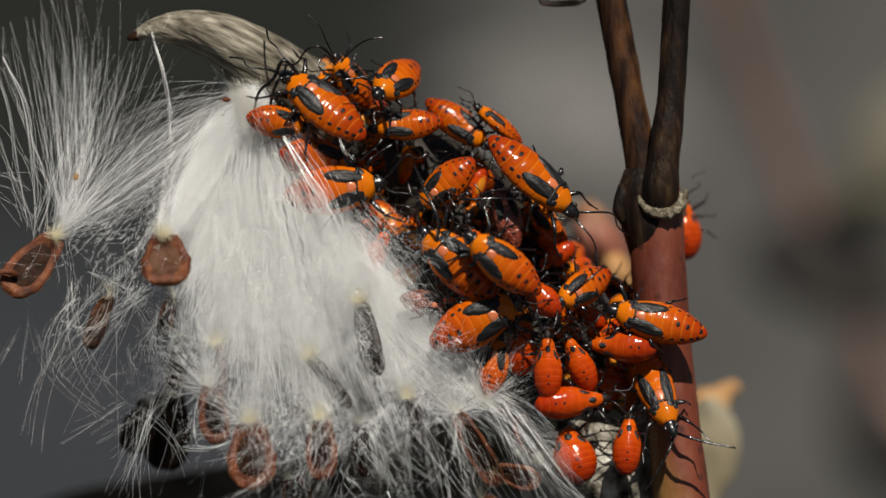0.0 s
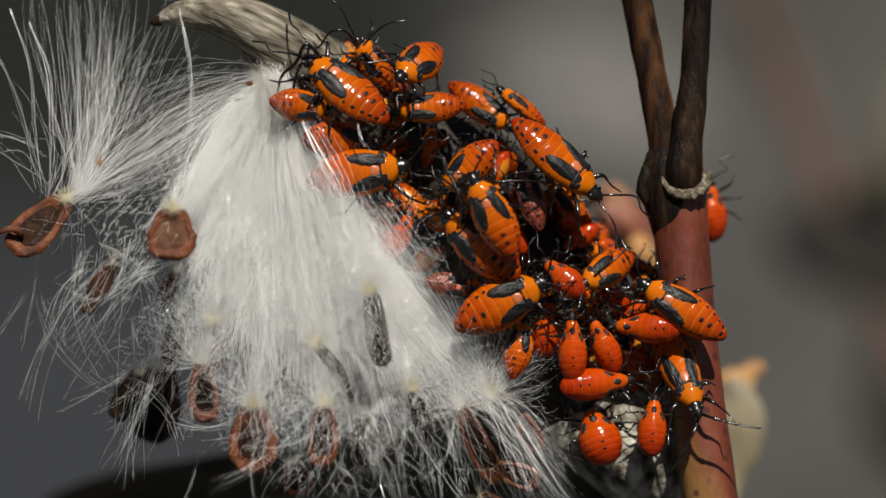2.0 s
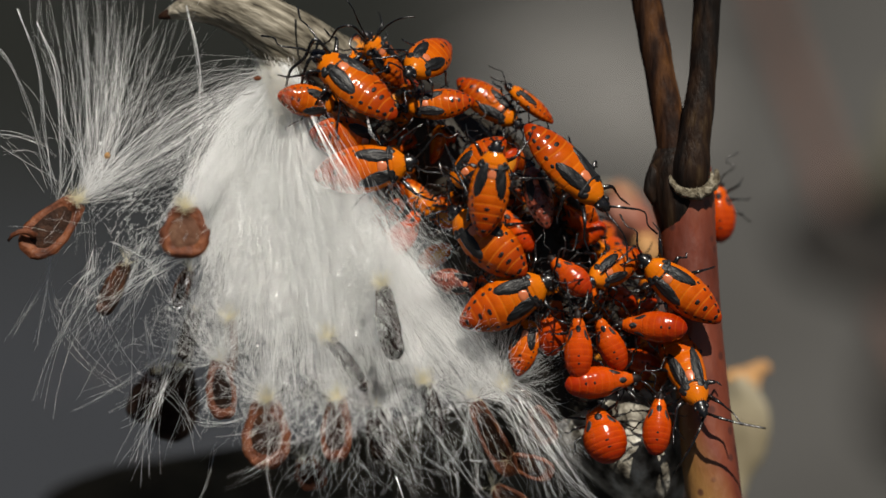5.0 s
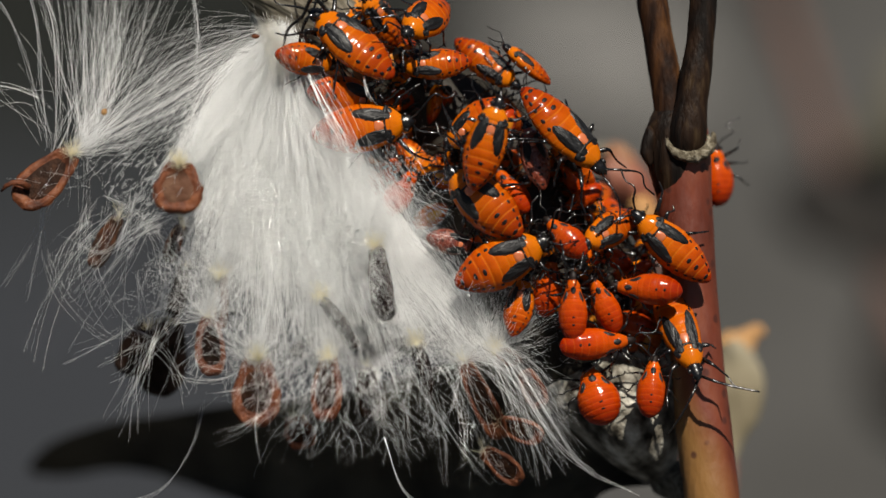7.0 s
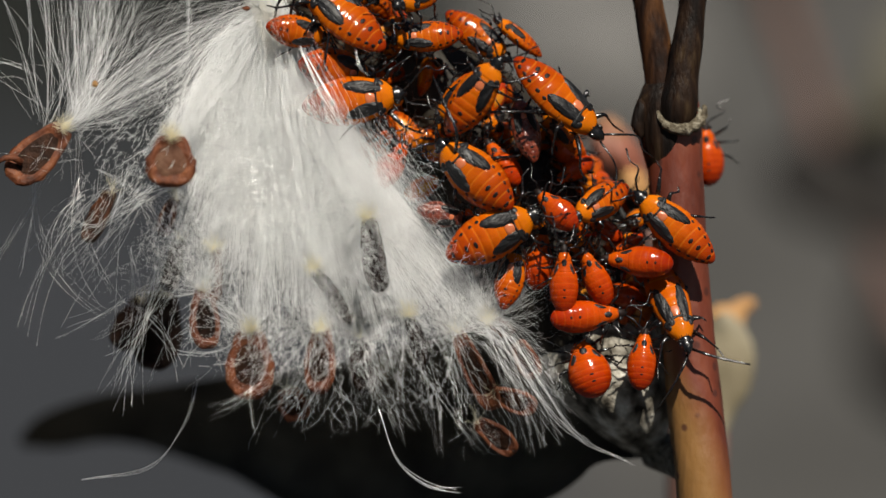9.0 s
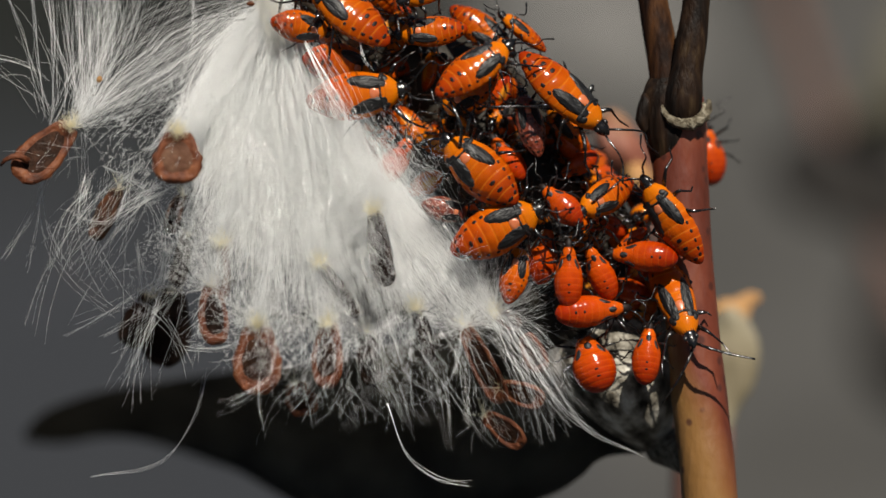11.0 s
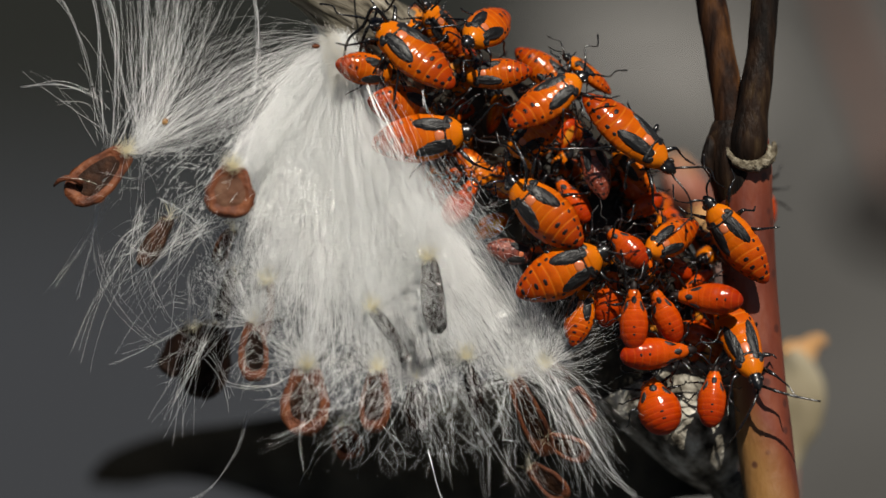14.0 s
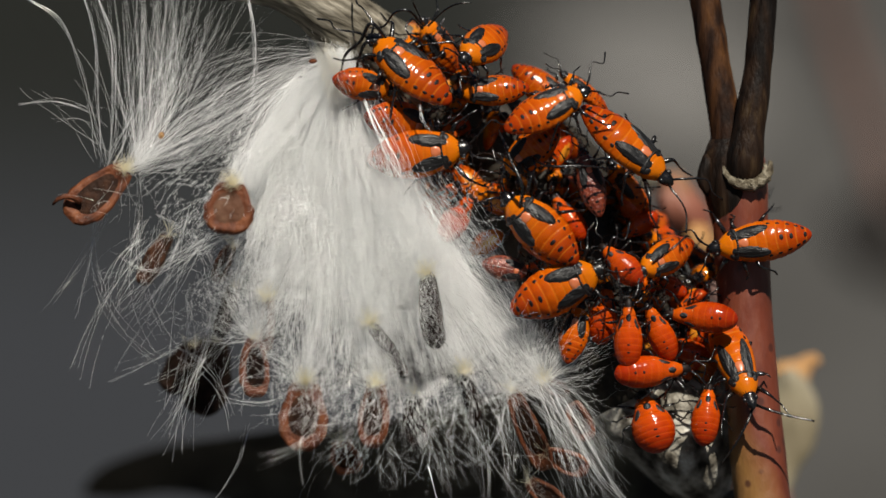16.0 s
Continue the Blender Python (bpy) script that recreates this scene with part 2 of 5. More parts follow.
STRAW = surface("dry_straw", [(0.075, 0.068, 0.045), (0.13, 0.12, 0.085)], 40, 5, rough=0.8, bump=0.4, bump_scale=300)
CLOD = surface("dark_soil", [(0.00936, 0.00858, 0.0078), (0.0273, 0.0234, 0.02028)], 30, 6, rough=0.9, bump=0.6, bump_scale=200)


def stem_bark():
    """Red-brown rind that fades to ochre lower down, with dark flecks and pale pores."""
    m = surface("stem_rind", [(0.06, 0.012, 0.006), (0.12, 0.026, 0.012), (0.185, 0.054, 0.026)], 220, 6, (1, 1, 0.35), rough=0.38, rough_to=0.6, bump=0.35, bump_scale=1300)
    n, l = m.node_tree.nodes, m.node_tree.links
    b = n["Principled BSDF"]
    old = b.inputs["Base Color"].links[0].from_socket
    tc = n.new("ShaderNodeTexCoord")
    sep = n.new("ShaderNodeSeparateXYZ")
    l.new(tc.outputs["Object"], sep.inputs[0])
    wob = n.new("ShaderNodeTexNoise")
    wob.inputs["Scale"].default_value = 90
    l.new(tc.outputs["Object"], wob.inputs["Vector"])
    side = n.new("ShaderNodeMath")
    side.operation = "MULTIPLY_ADD"
    side.inputs[1].default_value = 2.6
    l.new(sep.outputs["X"], side.inputs[0])
    l.new(sep.outputs["Z"], side.inputs[2])
    low = n.new("ShaderNodeMath")
    low.operation = "MULTIPLY_ADD"
    low.inputs[1].default_value = 0.016
    l.new(wob.outputs["Fac"], low.inputs[0])
    l.new(side.outputs[0], low.inputs[2])
    mr = n.new("ShaderNodeMapRange")
    mr.inputs["From Min"].default_value, mr.inputs["From Max"].default_value = -0.010, -0.018
    mr.name = "ochre_edge"
    l.new(low.outputs[0], mr.inputs["Value"])
    ochre = n.new("ShaderNodeValToRGB")
    ochre.color_ramp.elements[0].color, ochre.color_ramp.elements[1].color = (0.13, 0.055, 0.014, 1), (0.30, 0.16, 0.048, 1)
    l.new(wob.outputs["Fac"], ochre.inputs["Fac"])
    mix = n.new("ShaderNodeMix")
    mix.data_type = "RGBA"
    l.new(mr.outputs[0], mix.inputs[0])
    l.new(old, mix.inputs[6])
    l.new(ochre.outputs[0], mix.inputs[7])
    v = n.new("ShaderNodeTexVoronoi")
    v.inputs["Scale"].default_value = 420
    l.new(tc.outputs["Object"], v.inputs["Vector"])
    fleck = n.new("ShaderNodeMapRange")
    fleck.inputs["From Min"].default_value, fleck.inputs["From Max"].default_value = 0.24, 0.15
    fleck.inputs["To Max"].default_value = 0.8
    l.new(v.outputs["Distance"], fleck.inputs["Value"])
    mix2 = n.new("ShaderNodeMix")
    mix2.data_type = "RGBA"
    l.new(fleck.outputs[0], mix2.inputs[0])
    l.new(mix.outputs[2], mix2.inputs[6])
    mix2.inputs[7].default_value = (0.045, 0.012, 0.008, 1)
    l.new(mix2.outputs[2], b.inputs["Base Color"])
    return m


STEM = stem_bark()


# ---- mesh helpers ----
def mesh_of(name, verts, faces, material, smooth=True):
    me = bpy.data.meshes.new(name)
    me.from_pydata([tuple(v) for v in verts], [], [tuple(f) for f in faces])
    me.materials.append(material)
    if smooth:
        me.polygons.foreach_set("use_smooth", [True] * len(me.polygons))
    me.update()
    return me


def part(name, mesh, parent, label=""):
    """One mesh object under a thing or under a part."""
    ob = new(name, mesh)
    ob.parent = parent
    return tagged(ob, label) if label else ob


def tube(points, radii, sides=10, caps=True):
    """Vertices and faces of a tapering tube along points."""
    pts = [Vector(p) for p in points]
    verts, faces = [], []
    side = None
    for i, p in enumerate(pts):
        t = (pts[min(i + 1, len(pts) - 1)] - pts[max(i - 1, 0)]).normalized()
        if side is None:
            side = t.orthogonal().normalized()
        side = (side - t * side.dot(t)).normalized()
        up = t.cross(side)
        for k in range(sides):
            a = 2 * math.pi * k / sides
            verts.append(p + (side * math.cos(a) + up * math.sin(a)) * radii[i])
    for i in range(len(pts) - 1):
        for k in range(sides):
            k2 = (k + 1) % sides
            faces.append((i * sides + k, i * sides + k2, (i + 1) * sides + k2, (i + 1) * sides + k))
    if caps:
        faces.append(tuple(range(sides - 1, -1, -1)))
        n0 = (len(pts) - 1) * sides
        faces.append(tuple(range(n0, n0 + sides)))
    return verts, faces


def spline(points, n):
    """n places along a smooth curve through points (tuples of any length)."""
    p = np.array(points, float)
    p = np.vstack([2 * p[0] - p[1], p, 2 * p[-1] - p[-2]])
    out = []
    for u in np.linspace(0, len(points) - 1 - 1e-9, n):
        i = int(u)
        f = u - i
        a, b, c, d = p[i], p[i + 1], p[i + 2], p[i + 3]
        out.append(0.5 * (2 * b + (c - a) * f + (2 * a - 5 * b + 4 * c - d) * f * f + (3 * b - a - 3 * c + d) * f ** 3))
    return np.array(out)


def fibres(name, curves, radius, material, frame_of=None, segments=9, curl=0.0):
    """Many fine threads in one mesh. curves: an array of Bezier hulls (count, 4, 3) in the world."""
    c = np.asarray(curves, float)
    if frame_of is not None:
        inv = np.array(frame_of.inverted())
        c = c @ inv[:3, :3].T + inv[:3, 3]
    n = segments
    t = np.linspace(0, 1, n)[None, :, None]
    pts = (1 - t) ** 3 * c[:, None, 0] + 3 * t * (1 - t) ** 2 * c[:, None, 1] + 3 * t * t * (1 - t) * c[:, None, 2] + t ** 3 * c[:, None, 3]
    tan = np.gradient(pts, axis=1)
    tan /= np.linalg.norm(tan, axis=2, keepdims=True) + 1e-12
    ref = np.random.normal(size=(len(c), 1, 3))
    u = np.cross(tan, ref)
    u /= np.linalg.norm(u, axis=2, keepdims=True) + 1e-12
    v = np.cross(tan, u)
    if curl:
        phase, turns, amp = np.random.uniform(0, 6.28, (len(c), 1)), np.random.uniform(0.5, 2.2, (len(c), 1)), curl * np.random.uniform(0.1, 1.0, (len(c), 1)) ** 1.5
        q = np.linspace(0, 1, n)[None]
        swing = amp * q ** 0.8 * np.sin(phase + 6.28 * turns * q)
        lift = 0.6 * amp * q * np.cos(1.3 * phase + 5.1 * turns * q)
        pts = pts + u * swing[..., None] + v * lift[..., None]
    r = 0.62 * np.broadcast_to(np.asarray(radius, float).reshape(-1, 1), (len(c), n)) * np.linspace(1.0, 0.55, n)[None]
    ring = []
    for k in range(3):
        a = 2 * math.pi * k / 3
        ring.append(pts + r[:, :, None] * (u * math.cos(a) + v * math.sin(a)))
    verts = np.stack(ring, axis=2).reshape(-1, 3)
    base = (np.arange(len(c)) * n * 3)[:, None, None] + (np.arange(n - 1) * 3)[None, :, None]
    quads = []
    for k in range(3):
        k2 = (k + 1) % 3
        quads.append(np.stack([base + k, base + k2, base + 3 + k2, base + 3 + k], axis=-1))
    faces = np.concatenate(quads, axis=2).reshape(-1, 4)
    me = bpy.data.meshes.new(name)
    me.vertices.add(len(verts))
    me.vertices.foreach_set("co", verts.ravel())
    me.loops.add(faces.size)
    me.loops.foreach_set("vertex_index", faces.ravel().astype(np.int32))
    me.polygons.add(len(faces))
    me.polygons.foreach_set("loop_start", np.arange(0, faces.size, 4, dtype=np.int32))
    me.polygons.foreach_set("use_smooth", np.ones(len(faces), bool))
    me.materials.append(material)
    me.update(calc_edges=True)
    return me


def at_many(x, y, d):
    far = REACH - np.asarray(d, float) / 1000
    k = UNIT * far / REACH
    e, nr, r, u = (np.array(v) for v in (EYE, NEAR, RIGHT, UP))
    return e - nr * far[..., None] + r * ((np.asarray(x, float) - 784) * k)[..., None] - u * ((np.asarray(y, float) - 441) * k)[..., None]


# ---- ground ----
def ground_at(x, y):
    """Where the line of sight through a place of the plan sheet meets the ground."""
    way = at(x, y) - EYE
    return EYE + way * (-EYE.z / way.z)


def build_ground():
    m = bpy.data.materials.new("grey_ground")
    m.use_nodes = True
    n, l = m.node_tree.nodes, m.node_tree.links
    b = n["Principled BSDF"]
    tc = n.new("ShaderNodeTexCoord")
    big = n.new("ShaderNodeTexNoise")
    big.inputs["Scale"].default_value, big.inputs["Detail"].default_value = 4.5, 4
    l.new(tc.outputs["Object"], big.inputs["Vector"])
    fine = n.new("ShaderNodeTexNoise")
    fine.inputs["Scale"].default_value, fine.inputs["Detail"].default_value = 120, 6
    l.new(tc.outputs["Object"], fine.inputs["Vector"])
    ramp = n.new("ShaderNodeValToRGB")
    ramp.color_ramp.elements[0].position, ramp.color_ramp.elements[1].position = 0.3, 0.7
    ramp.color_ramp.elements[0].color, ramp.color_ramp.elements[1].color = (0.045, 0.0443, 0.042, 1), (0.096, 0.0942, 0.0905, 1)
    l.new(big.outputs["Fac"], ramp.inputs["Fac"])
    # the darker left half of the ground
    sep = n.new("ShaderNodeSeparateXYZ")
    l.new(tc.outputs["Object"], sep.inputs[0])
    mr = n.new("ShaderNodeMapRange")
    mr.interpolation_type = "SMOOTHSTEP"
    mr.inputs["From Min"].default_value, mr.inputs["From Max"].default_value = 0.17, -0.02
    # an uneven edge between the two halves
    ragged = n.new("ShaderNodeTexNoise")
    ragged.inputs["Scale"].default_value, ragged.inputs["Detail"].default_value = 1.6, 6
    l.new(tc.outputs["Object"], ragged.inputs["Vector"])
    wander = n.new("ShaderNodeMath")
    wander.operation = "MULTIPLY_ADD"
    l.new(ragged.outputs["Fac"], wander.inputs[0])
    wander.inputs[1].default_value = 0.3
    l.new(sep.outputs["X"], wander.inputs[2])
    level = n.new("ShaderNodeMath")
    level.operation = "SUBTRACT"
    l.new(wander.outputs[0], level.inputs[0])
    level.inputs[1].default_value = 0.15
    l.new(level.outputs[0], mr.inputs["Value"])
    halves = n.new("ShaderNodeMix")
    halves.data_type = "RGBA"
    l.new(mr.outputs[0], halves.inputs[0])
    l.new(ramp.outputs[0], halves.inputs[6])
    # the left half is darkest towards the back
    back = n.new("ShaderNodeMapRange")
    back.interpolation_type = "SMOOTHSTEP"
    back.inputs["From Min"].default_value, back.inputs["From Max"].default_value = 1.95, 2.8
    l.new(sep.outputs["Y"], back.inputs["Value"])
    dark_half = n.new("ShaderNodeMix")
    dark_half.data_type = "RGBA"
    l.new(back.outputs[0], dark_half.inputs[0])
    dark_half.inputs[6].default_value, dark_half.inputs[7].default_value = (0.0345, 0.0375, 0.0435, 1), (0.0145, 0.0156, 0.0138, 1)
    l.new(dark_half.outputs[2], halves.inputs[7])
    mul = n.new("ShaderNodeMix")
    mul.data_type, mul.blend_type = "RGBA", "MULTIPLY"
    mul.inputs[0].default_value = 0.4
    l.new(halves.outputs[2], mul.inputs[6])
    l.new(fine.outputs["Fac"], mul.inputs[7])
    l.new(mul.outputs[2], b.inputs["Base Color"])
    b.inputs["Roughness"].default_value = 0.9
    b.inputs["Specular IOR Level"].default_value = 0.05
    bp = n.new("ShaderNodeBump")
    bp.inputs["Strength"].default_value = 0.1
    l.new(fine.outputs["Fac"], bp.inputs["Height"])
    l.new(bp.outputs[0], b.inputs["Normal"])
    size = 800.0
    me = mesh_of("ground", [(-size, -size, 0), (size, -size, 0), (size, size, 0), (-size, size, 0)], [(0, 1, 2, 3)], m, False)
    tagged(new("ground", me), "grey gravelly ground, darker on one side", "ground", kind="structure")


build_ground()


def lump(name, place, size, material, label, category, seed):
    """An uneven clod, stone or leaf heap resting on the ground."""
    bm = bmesh.new()
    bmesh.ops.create_icosphere(bm, subdivisions=4, radius=1)
    for v in bm.verts:
        k = 1 + 0.35 * noise.noise(v.co * 1.6 + Vector((seed, 0, 0))) + 0.12 * noise.noise(v.co * 5 + Vector((0, seed, 0)))
        v.co = Vector((v.co.x * size[0] * k, v.co.y * size[1] * k, max(v.co.z, -0.3) * size[2] * k))
    me = bpy.data.meshes.new(name)
    bm.to_mesh(me)
    bm.free()
    me.materials.append(material)
    me.polygons.foreach_set("use_smooth", [True] * len(me.polygons))
    ob = new(name, me)
    ob.location = place + Vector((0, 0, size[2] * 0.25))
    return tagged(ob, label, category)


lump("stone", ground_at(1090, 190), (0.08, 0.15, 0.03), surface("far_stone", [(0.11, 0.107, 0.102), (0.15, 0.146, 0.14)], 20, 4, rough=0.9, bump=0.3),
     "pale grey stone lying on the ground", "stone", 7.0)


# ---- the milkweed stem ----
def build_stem():
    def here(x, y, d):
        return at(x, y, d + 7)

    root = new("milkweed_plant")
    foot = here(1262, 330, -6)
    root.location = foot
    tagged(root, "forked red-brown milkweed plant, ochre below, with a pale scar ring", "plant")

    def local(p):
        return p - foot

    # main stem: from just above the node down into the ground
    low = here(1320, 1000, -6)
    way = (low - here(1262, 330, -6)).normalized()
    line = [here(1262, 285, -6), here(1263, 330, -6), here(1268, 420, -6), here(1277, 560, -6), here(1292, 720, -6), here(1306, 860, -6), low]
    while line[-1].z > -0.01:
        line.append(line[-1] + (way * 0.6 + Vector((0, 0, -0.4))).normalized() * 0.03)
    radii = [0.0028, 0.0030, 0.0029, 0.0028, 0.0028, 0.0029, 0.0029] + [0.0030] * (len(line) - 7)
    fine = spline([tuple(p) + (r,) for p, r in zip(line, radii)], 160)
    v, f = tube([local(Vector(p[:3])) for p in fine], [p[3] * (1 + 0.03 * noise.noise(Vector(p[:3]) * 220)) for p in fine], 28)
    part("stalk", mesh_of("stalk", v, f, STEM), root, "red-brown stalk fading to flecked ochre")

    def branch(points, bark, label):
        fine = spline(points, 60)
        pts = [local(here(p[0], p[1], p[2])) for p in fine]
        rad = [p[3] * UNIT * (1 + 0.07 * noise.noise(Vector((p[0], p[1], 0)) * 0.02)) for p in fine]
        v, f = tube(pts, rad, 22)
        return part("branch", mesh_of("branch", v, f, bark), root, label)

    branch([(1130, -420, -4, 22), (1165, -200, -5, 24), (1200, 0, -6, 27), (1222, 130, -6, 27), (1243, 250, -6, 30), (1250, 320, -6, 36)], BARK_DARK, "brown weathered side branch")
    branch([(1330, -430, -2, 21), (1318, -200, -3, 22), (1305, 0, -4, 24), (1295, 130, -4, 25), (1280, 240, -3.6, 29), (1272, 300, -3.8, 33), (1266, 345, -5.5, 30), (1264, 385, -8, 16)], BARK_BLACK, "almost black side branch")
    rows = spline([(1146, -420, -5, 14), (1132, -330, -5, 26), (1118, -220, -5, 44), (1110, -120, -5, 48), (1106, -64, -5, 47), (1105, -46, -5, 42), (1105, -38, -5, 30), (1105, -36, -5, 4)], 40)
    v, f = tube([local(here(p[0], p[1], p[2])) for p in rows], [p[3] * UNIT * (1 + 0.05 * noise.noise(Vector((i * 0.5, 2, 0)))) for i, p in enumerate(rows)], 26)
    part("dry_pod", mesh_of("dry_pod", v, f, FOOT), root, "blunt grey dried pod hanging from a branch")
    # swollen node with its torn edge
    rows = spline([(1240, 225, -7, 12), (1243, 255, -6.5, 34), (1247, 290, -6, 49), (1252, 330, -6, 53), (1258, 365, -6, 50), (1264, 410, -6.4, 44)], 26)
    v, f = tube([local(here(p[0], p[1], p[2])) for p in rows], [p[3] * UNIT * (1 + 0.05 * noise.noise(Vector((i * 0.4, 0, 0)))) for i, p in enumerate(rows)], 26)
    part("node", mesh_of("node", v, f, BARK_BLACK), root, "dark swollen node")
    # leaf scar: a crescent of pale rind round the dark branch
    for radius, thick, name, shift in ((41, 11.0, "scar_ring", 0), (32, 8.0, "scar_ring", 3)):
        pts = []
        for k in range(33):
            a = radians(-14 + 190 * k / 32)
            pts.append(local(here(1278 + radius * math.cos(a), 299 + shift + radius * 0.88 * math.sin(a), -3.4 + 0.9 * math.sin(a))))
        v, f = tube(pts, [thick * UNIT * (0.35 + 0.65 * math.sin(math.pi * k / 32)) * (0.8 + 0.7 * abs(noise.noise(Vector((k * 0.7, radius, 0))))) for k in range(33)], 9)
        part(name, mesh_of(name, v, f, RIND), root, "pale cracked crescent scar")
    v, f = tube([local(here(1203 + 3 * math.sin(k), 280 + 9 * k, -4.2)) for k in range(9)], [UNIT * r for r in (4, 9, 12, 12, 11, 12, 10, 7, 3)], 9)
    part("bract_scar", mesh_of("bract_scar", v, f, BARK_BLACK), root, "torn dark bract scar")


build_stem()


# ---- the pod ----
def shell(points, thickness, material, inner, root_place, n=70, m=28, arc=2.4, rough=0.05):
    """A boat-shaped husk along points (x, y, d, half width, bulge in mm, lean of its upper edge in mm); returns outer and inner skins joined."""
    fine = spline(points, n)
    verts, faces = [], []
    for layer in (0, 1):
        for i, p in enumerate(fine):
            q = fine[min(i + 1, n - 1)] - fine[max(i - 1, 0)]
            t = np.array((q[0], q[1])) / (np.hypot(q[0], q[1]) + 1e-9)
            nx, ny = -t[1], t[0]
            for k in range(m + 1):
                a = (k / m - 0.5) * arc
                s, c = math.sin(a) / math.sin(min(arc / 2, math.pi / 2)), math.cos(a)
                w, bulge = p[3], p[4]
                wob = 1 + rough * noise.noise(Vector((p[0] * 0.013, p[1] * 0.013, k * 0.35))) + 0.5 * rough * noise.noise(Vector((i * 0.15, k * 1.1, 3)))
                d = p[2] + bulge * c * wob - layer * thickness + (p[5] * s if len(p) > 5 else 0)
                verts.append(at(p[0] + nx * w * s * wob, p[1] + ny * w * s * wob, d) - root_place)
        base = layer * n * (m + 1)
        for i in range(n - 1):
            for k in range(m):
                q = (base + i * (m + 1) + k, base + i * (m + 1) + k + 1, base + (i + 1) * (m + 1) + k + 1, base + (i + 1) * (m + 1) + k)
                faces.append(q if layer == 0 else q[::-1])
    off = n * (m + 1)
    for i in range(n - 1):
        for k in (0, m):
            a, b = i * (m + 1) + k, (i + 1) * (m + 1) + k
            faces.append((a, b, b + off, a + off))
    for i in (0, n - 1):
        for k in range(m):
            a, b = i * (m + 1) + k, i * (m + 1) + k + 1
            faces.append((a, b, b + off, a + off))
    return verts, faces


def build_pod():
    root = new("milkweed_pod")
    root.location = at(1215, 880, -6)
    tagged(root, "split grey milkweed pod spilling white floss, dark inside", "seed pod")
    o = root.location.copy()
    v, f = shell([(1230, 905, -6, 24, 2), (1194, 835, -5.5, 76, 7), (1150, 740, -5.6, 118, 7.2), (1125, 690, -7, 130, 7)], 0.9, HUSK, HUSK_SHADE, o, 50, 30, 2.9, 0.05)
    part("valve_foot", mesh_of("valve_foot", v, f, FOOT), root, "pale mouldy husk end beside the stem")
    # middle stretch of husk: gap shade among the nymphs is put into its colour
    v, f = shell([(1138, 715, -9.4, 132, 7.8), (1128, 695, -9.5, 138, 8), (1010, 480, -7.5, 140, 7), (850, 280, -7.5, 118, 6.5), (735, 188, -5.5, 84, 5.2)], 0.9, HUSK_SHADE, HUSK_SHADE, o, 80, 30, 2.9, 0.05)
    part("stained_husk", mesh_of("stained_husk", v, f, HUSK_SHADE), root, "husk under the crowd of nymphs, coloured dark for the shade in the gaps")
    v, f = shell([(722, 176, -5, 82, 5), (660, 128, -4, 76, 5), (602, 84, -1, 66, 4.2), (549, 43, 1, 57, 3.4), (498, 11, 2, 46, 3), (440, -6, 2.5, 34, 2.3), (385, -5, 3, 22, 1.6), (346, 6, 3, 8, 0.8)],
                 0.9, HUSK, HUSK_SHADE, o, 110, 30, 2.9, 0.05)
    part("upper_valve", mesh_of("upper_valve", v, f, HUSK), root, "grey ridged husk drawn out to a curved beak")
    v, f = tube([at(354 - 5 * k, 4 + 1.4 * k, 3.4) - o for k in range(5)], [UNIT * r for r in (10, 9, 8, 6, 3)], 10)
    part("beak_tip", mesh_of("beak_tip", v, f, SEED_CORE), root, "brown dried beak tip")
    # lower valve: lighter lining colour offsets the shade under the floss
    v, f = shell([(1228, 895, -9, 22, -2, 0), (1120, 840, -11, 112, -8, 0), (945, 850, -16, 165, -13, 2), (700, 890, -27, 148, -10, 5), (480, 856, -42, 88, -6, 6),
                  (290, 842, -55, 46, -3, 5), (165, 866, -62, 34, -2, 4), (108, 888, -65, 8, -1, 1)], 0.9, LINING_LIFTED, LINING_LIFTED, o, 80, 24, 2.8, 0.05)
    part("lower_valve", mesh_of("lower_valve", v, f, LINING_LIFTED), root, "dull brown hollow lower husk in shade, its lining coloured lighter against it")
    v, f = tube([at(1235, 900, -6) - o, at(1262, 915, -4) - o, at(1290, 925, -2) - o], [0.0022, 0.0019, 0.0021], 14)
    part("pod_stalk", mesh_of("pod_stalk", v, f, HUSK), root, "short stalk joining the stem")


build_pod()


def dry_leaf(name, points, material, label, category, place):
    root = tagged(new(name), label, category)
    root.location = at(*place)
    v, f = shell(points, 0.4, material, material, root.location, 40, 16, 2.2, 0.16)
    part("blade", mesh_of("blade", v, f, material), root)
    return root


tan_leaf = dry_leaf("dry_leaf", [(1338, 664, -40, 22, 2), (1352, 700, -40, 40, 1.2), (1362, 745, -40, 43, 1.4), (1362, 790, -40, 38, 1.2), (1352, 832, -40, 24, 1), (1346, 880, -40, 8, 1)],
                    LEAF_TAN, "pale tan dried leaf on a stalk behind the stem", "dry leaf", (1345, 640, -40))
v, f = shell([(1330, 690, -42, 16, 1), (1350, 676, -42, 30, 1.2), (1372, 664, -42, 27, 1.2), (1386, 648, -42, 15, 1), (1402, 643, -42, 13, 1), (1410, 640, -42, 4, 0.6)], 0.4, OCHRE, OCHRE, tan_leaf.location, 34, 16, 2.6, 0.3)
part("withered_tip", mesh_of("withered_tip", v, f, OCHRE), tan_leaf, "ochre withered curled tip")
v, f = tube([at(1349, 870, -40) - tan_leaf.location, at(1340, 960, -40) - tan_leaf.location, Vector((at(1330, 960, -40).x, at(1330, 960, -40).y, 0)) - tan_leaf.location], [0.0008, 0.0012, 0.002], 10)
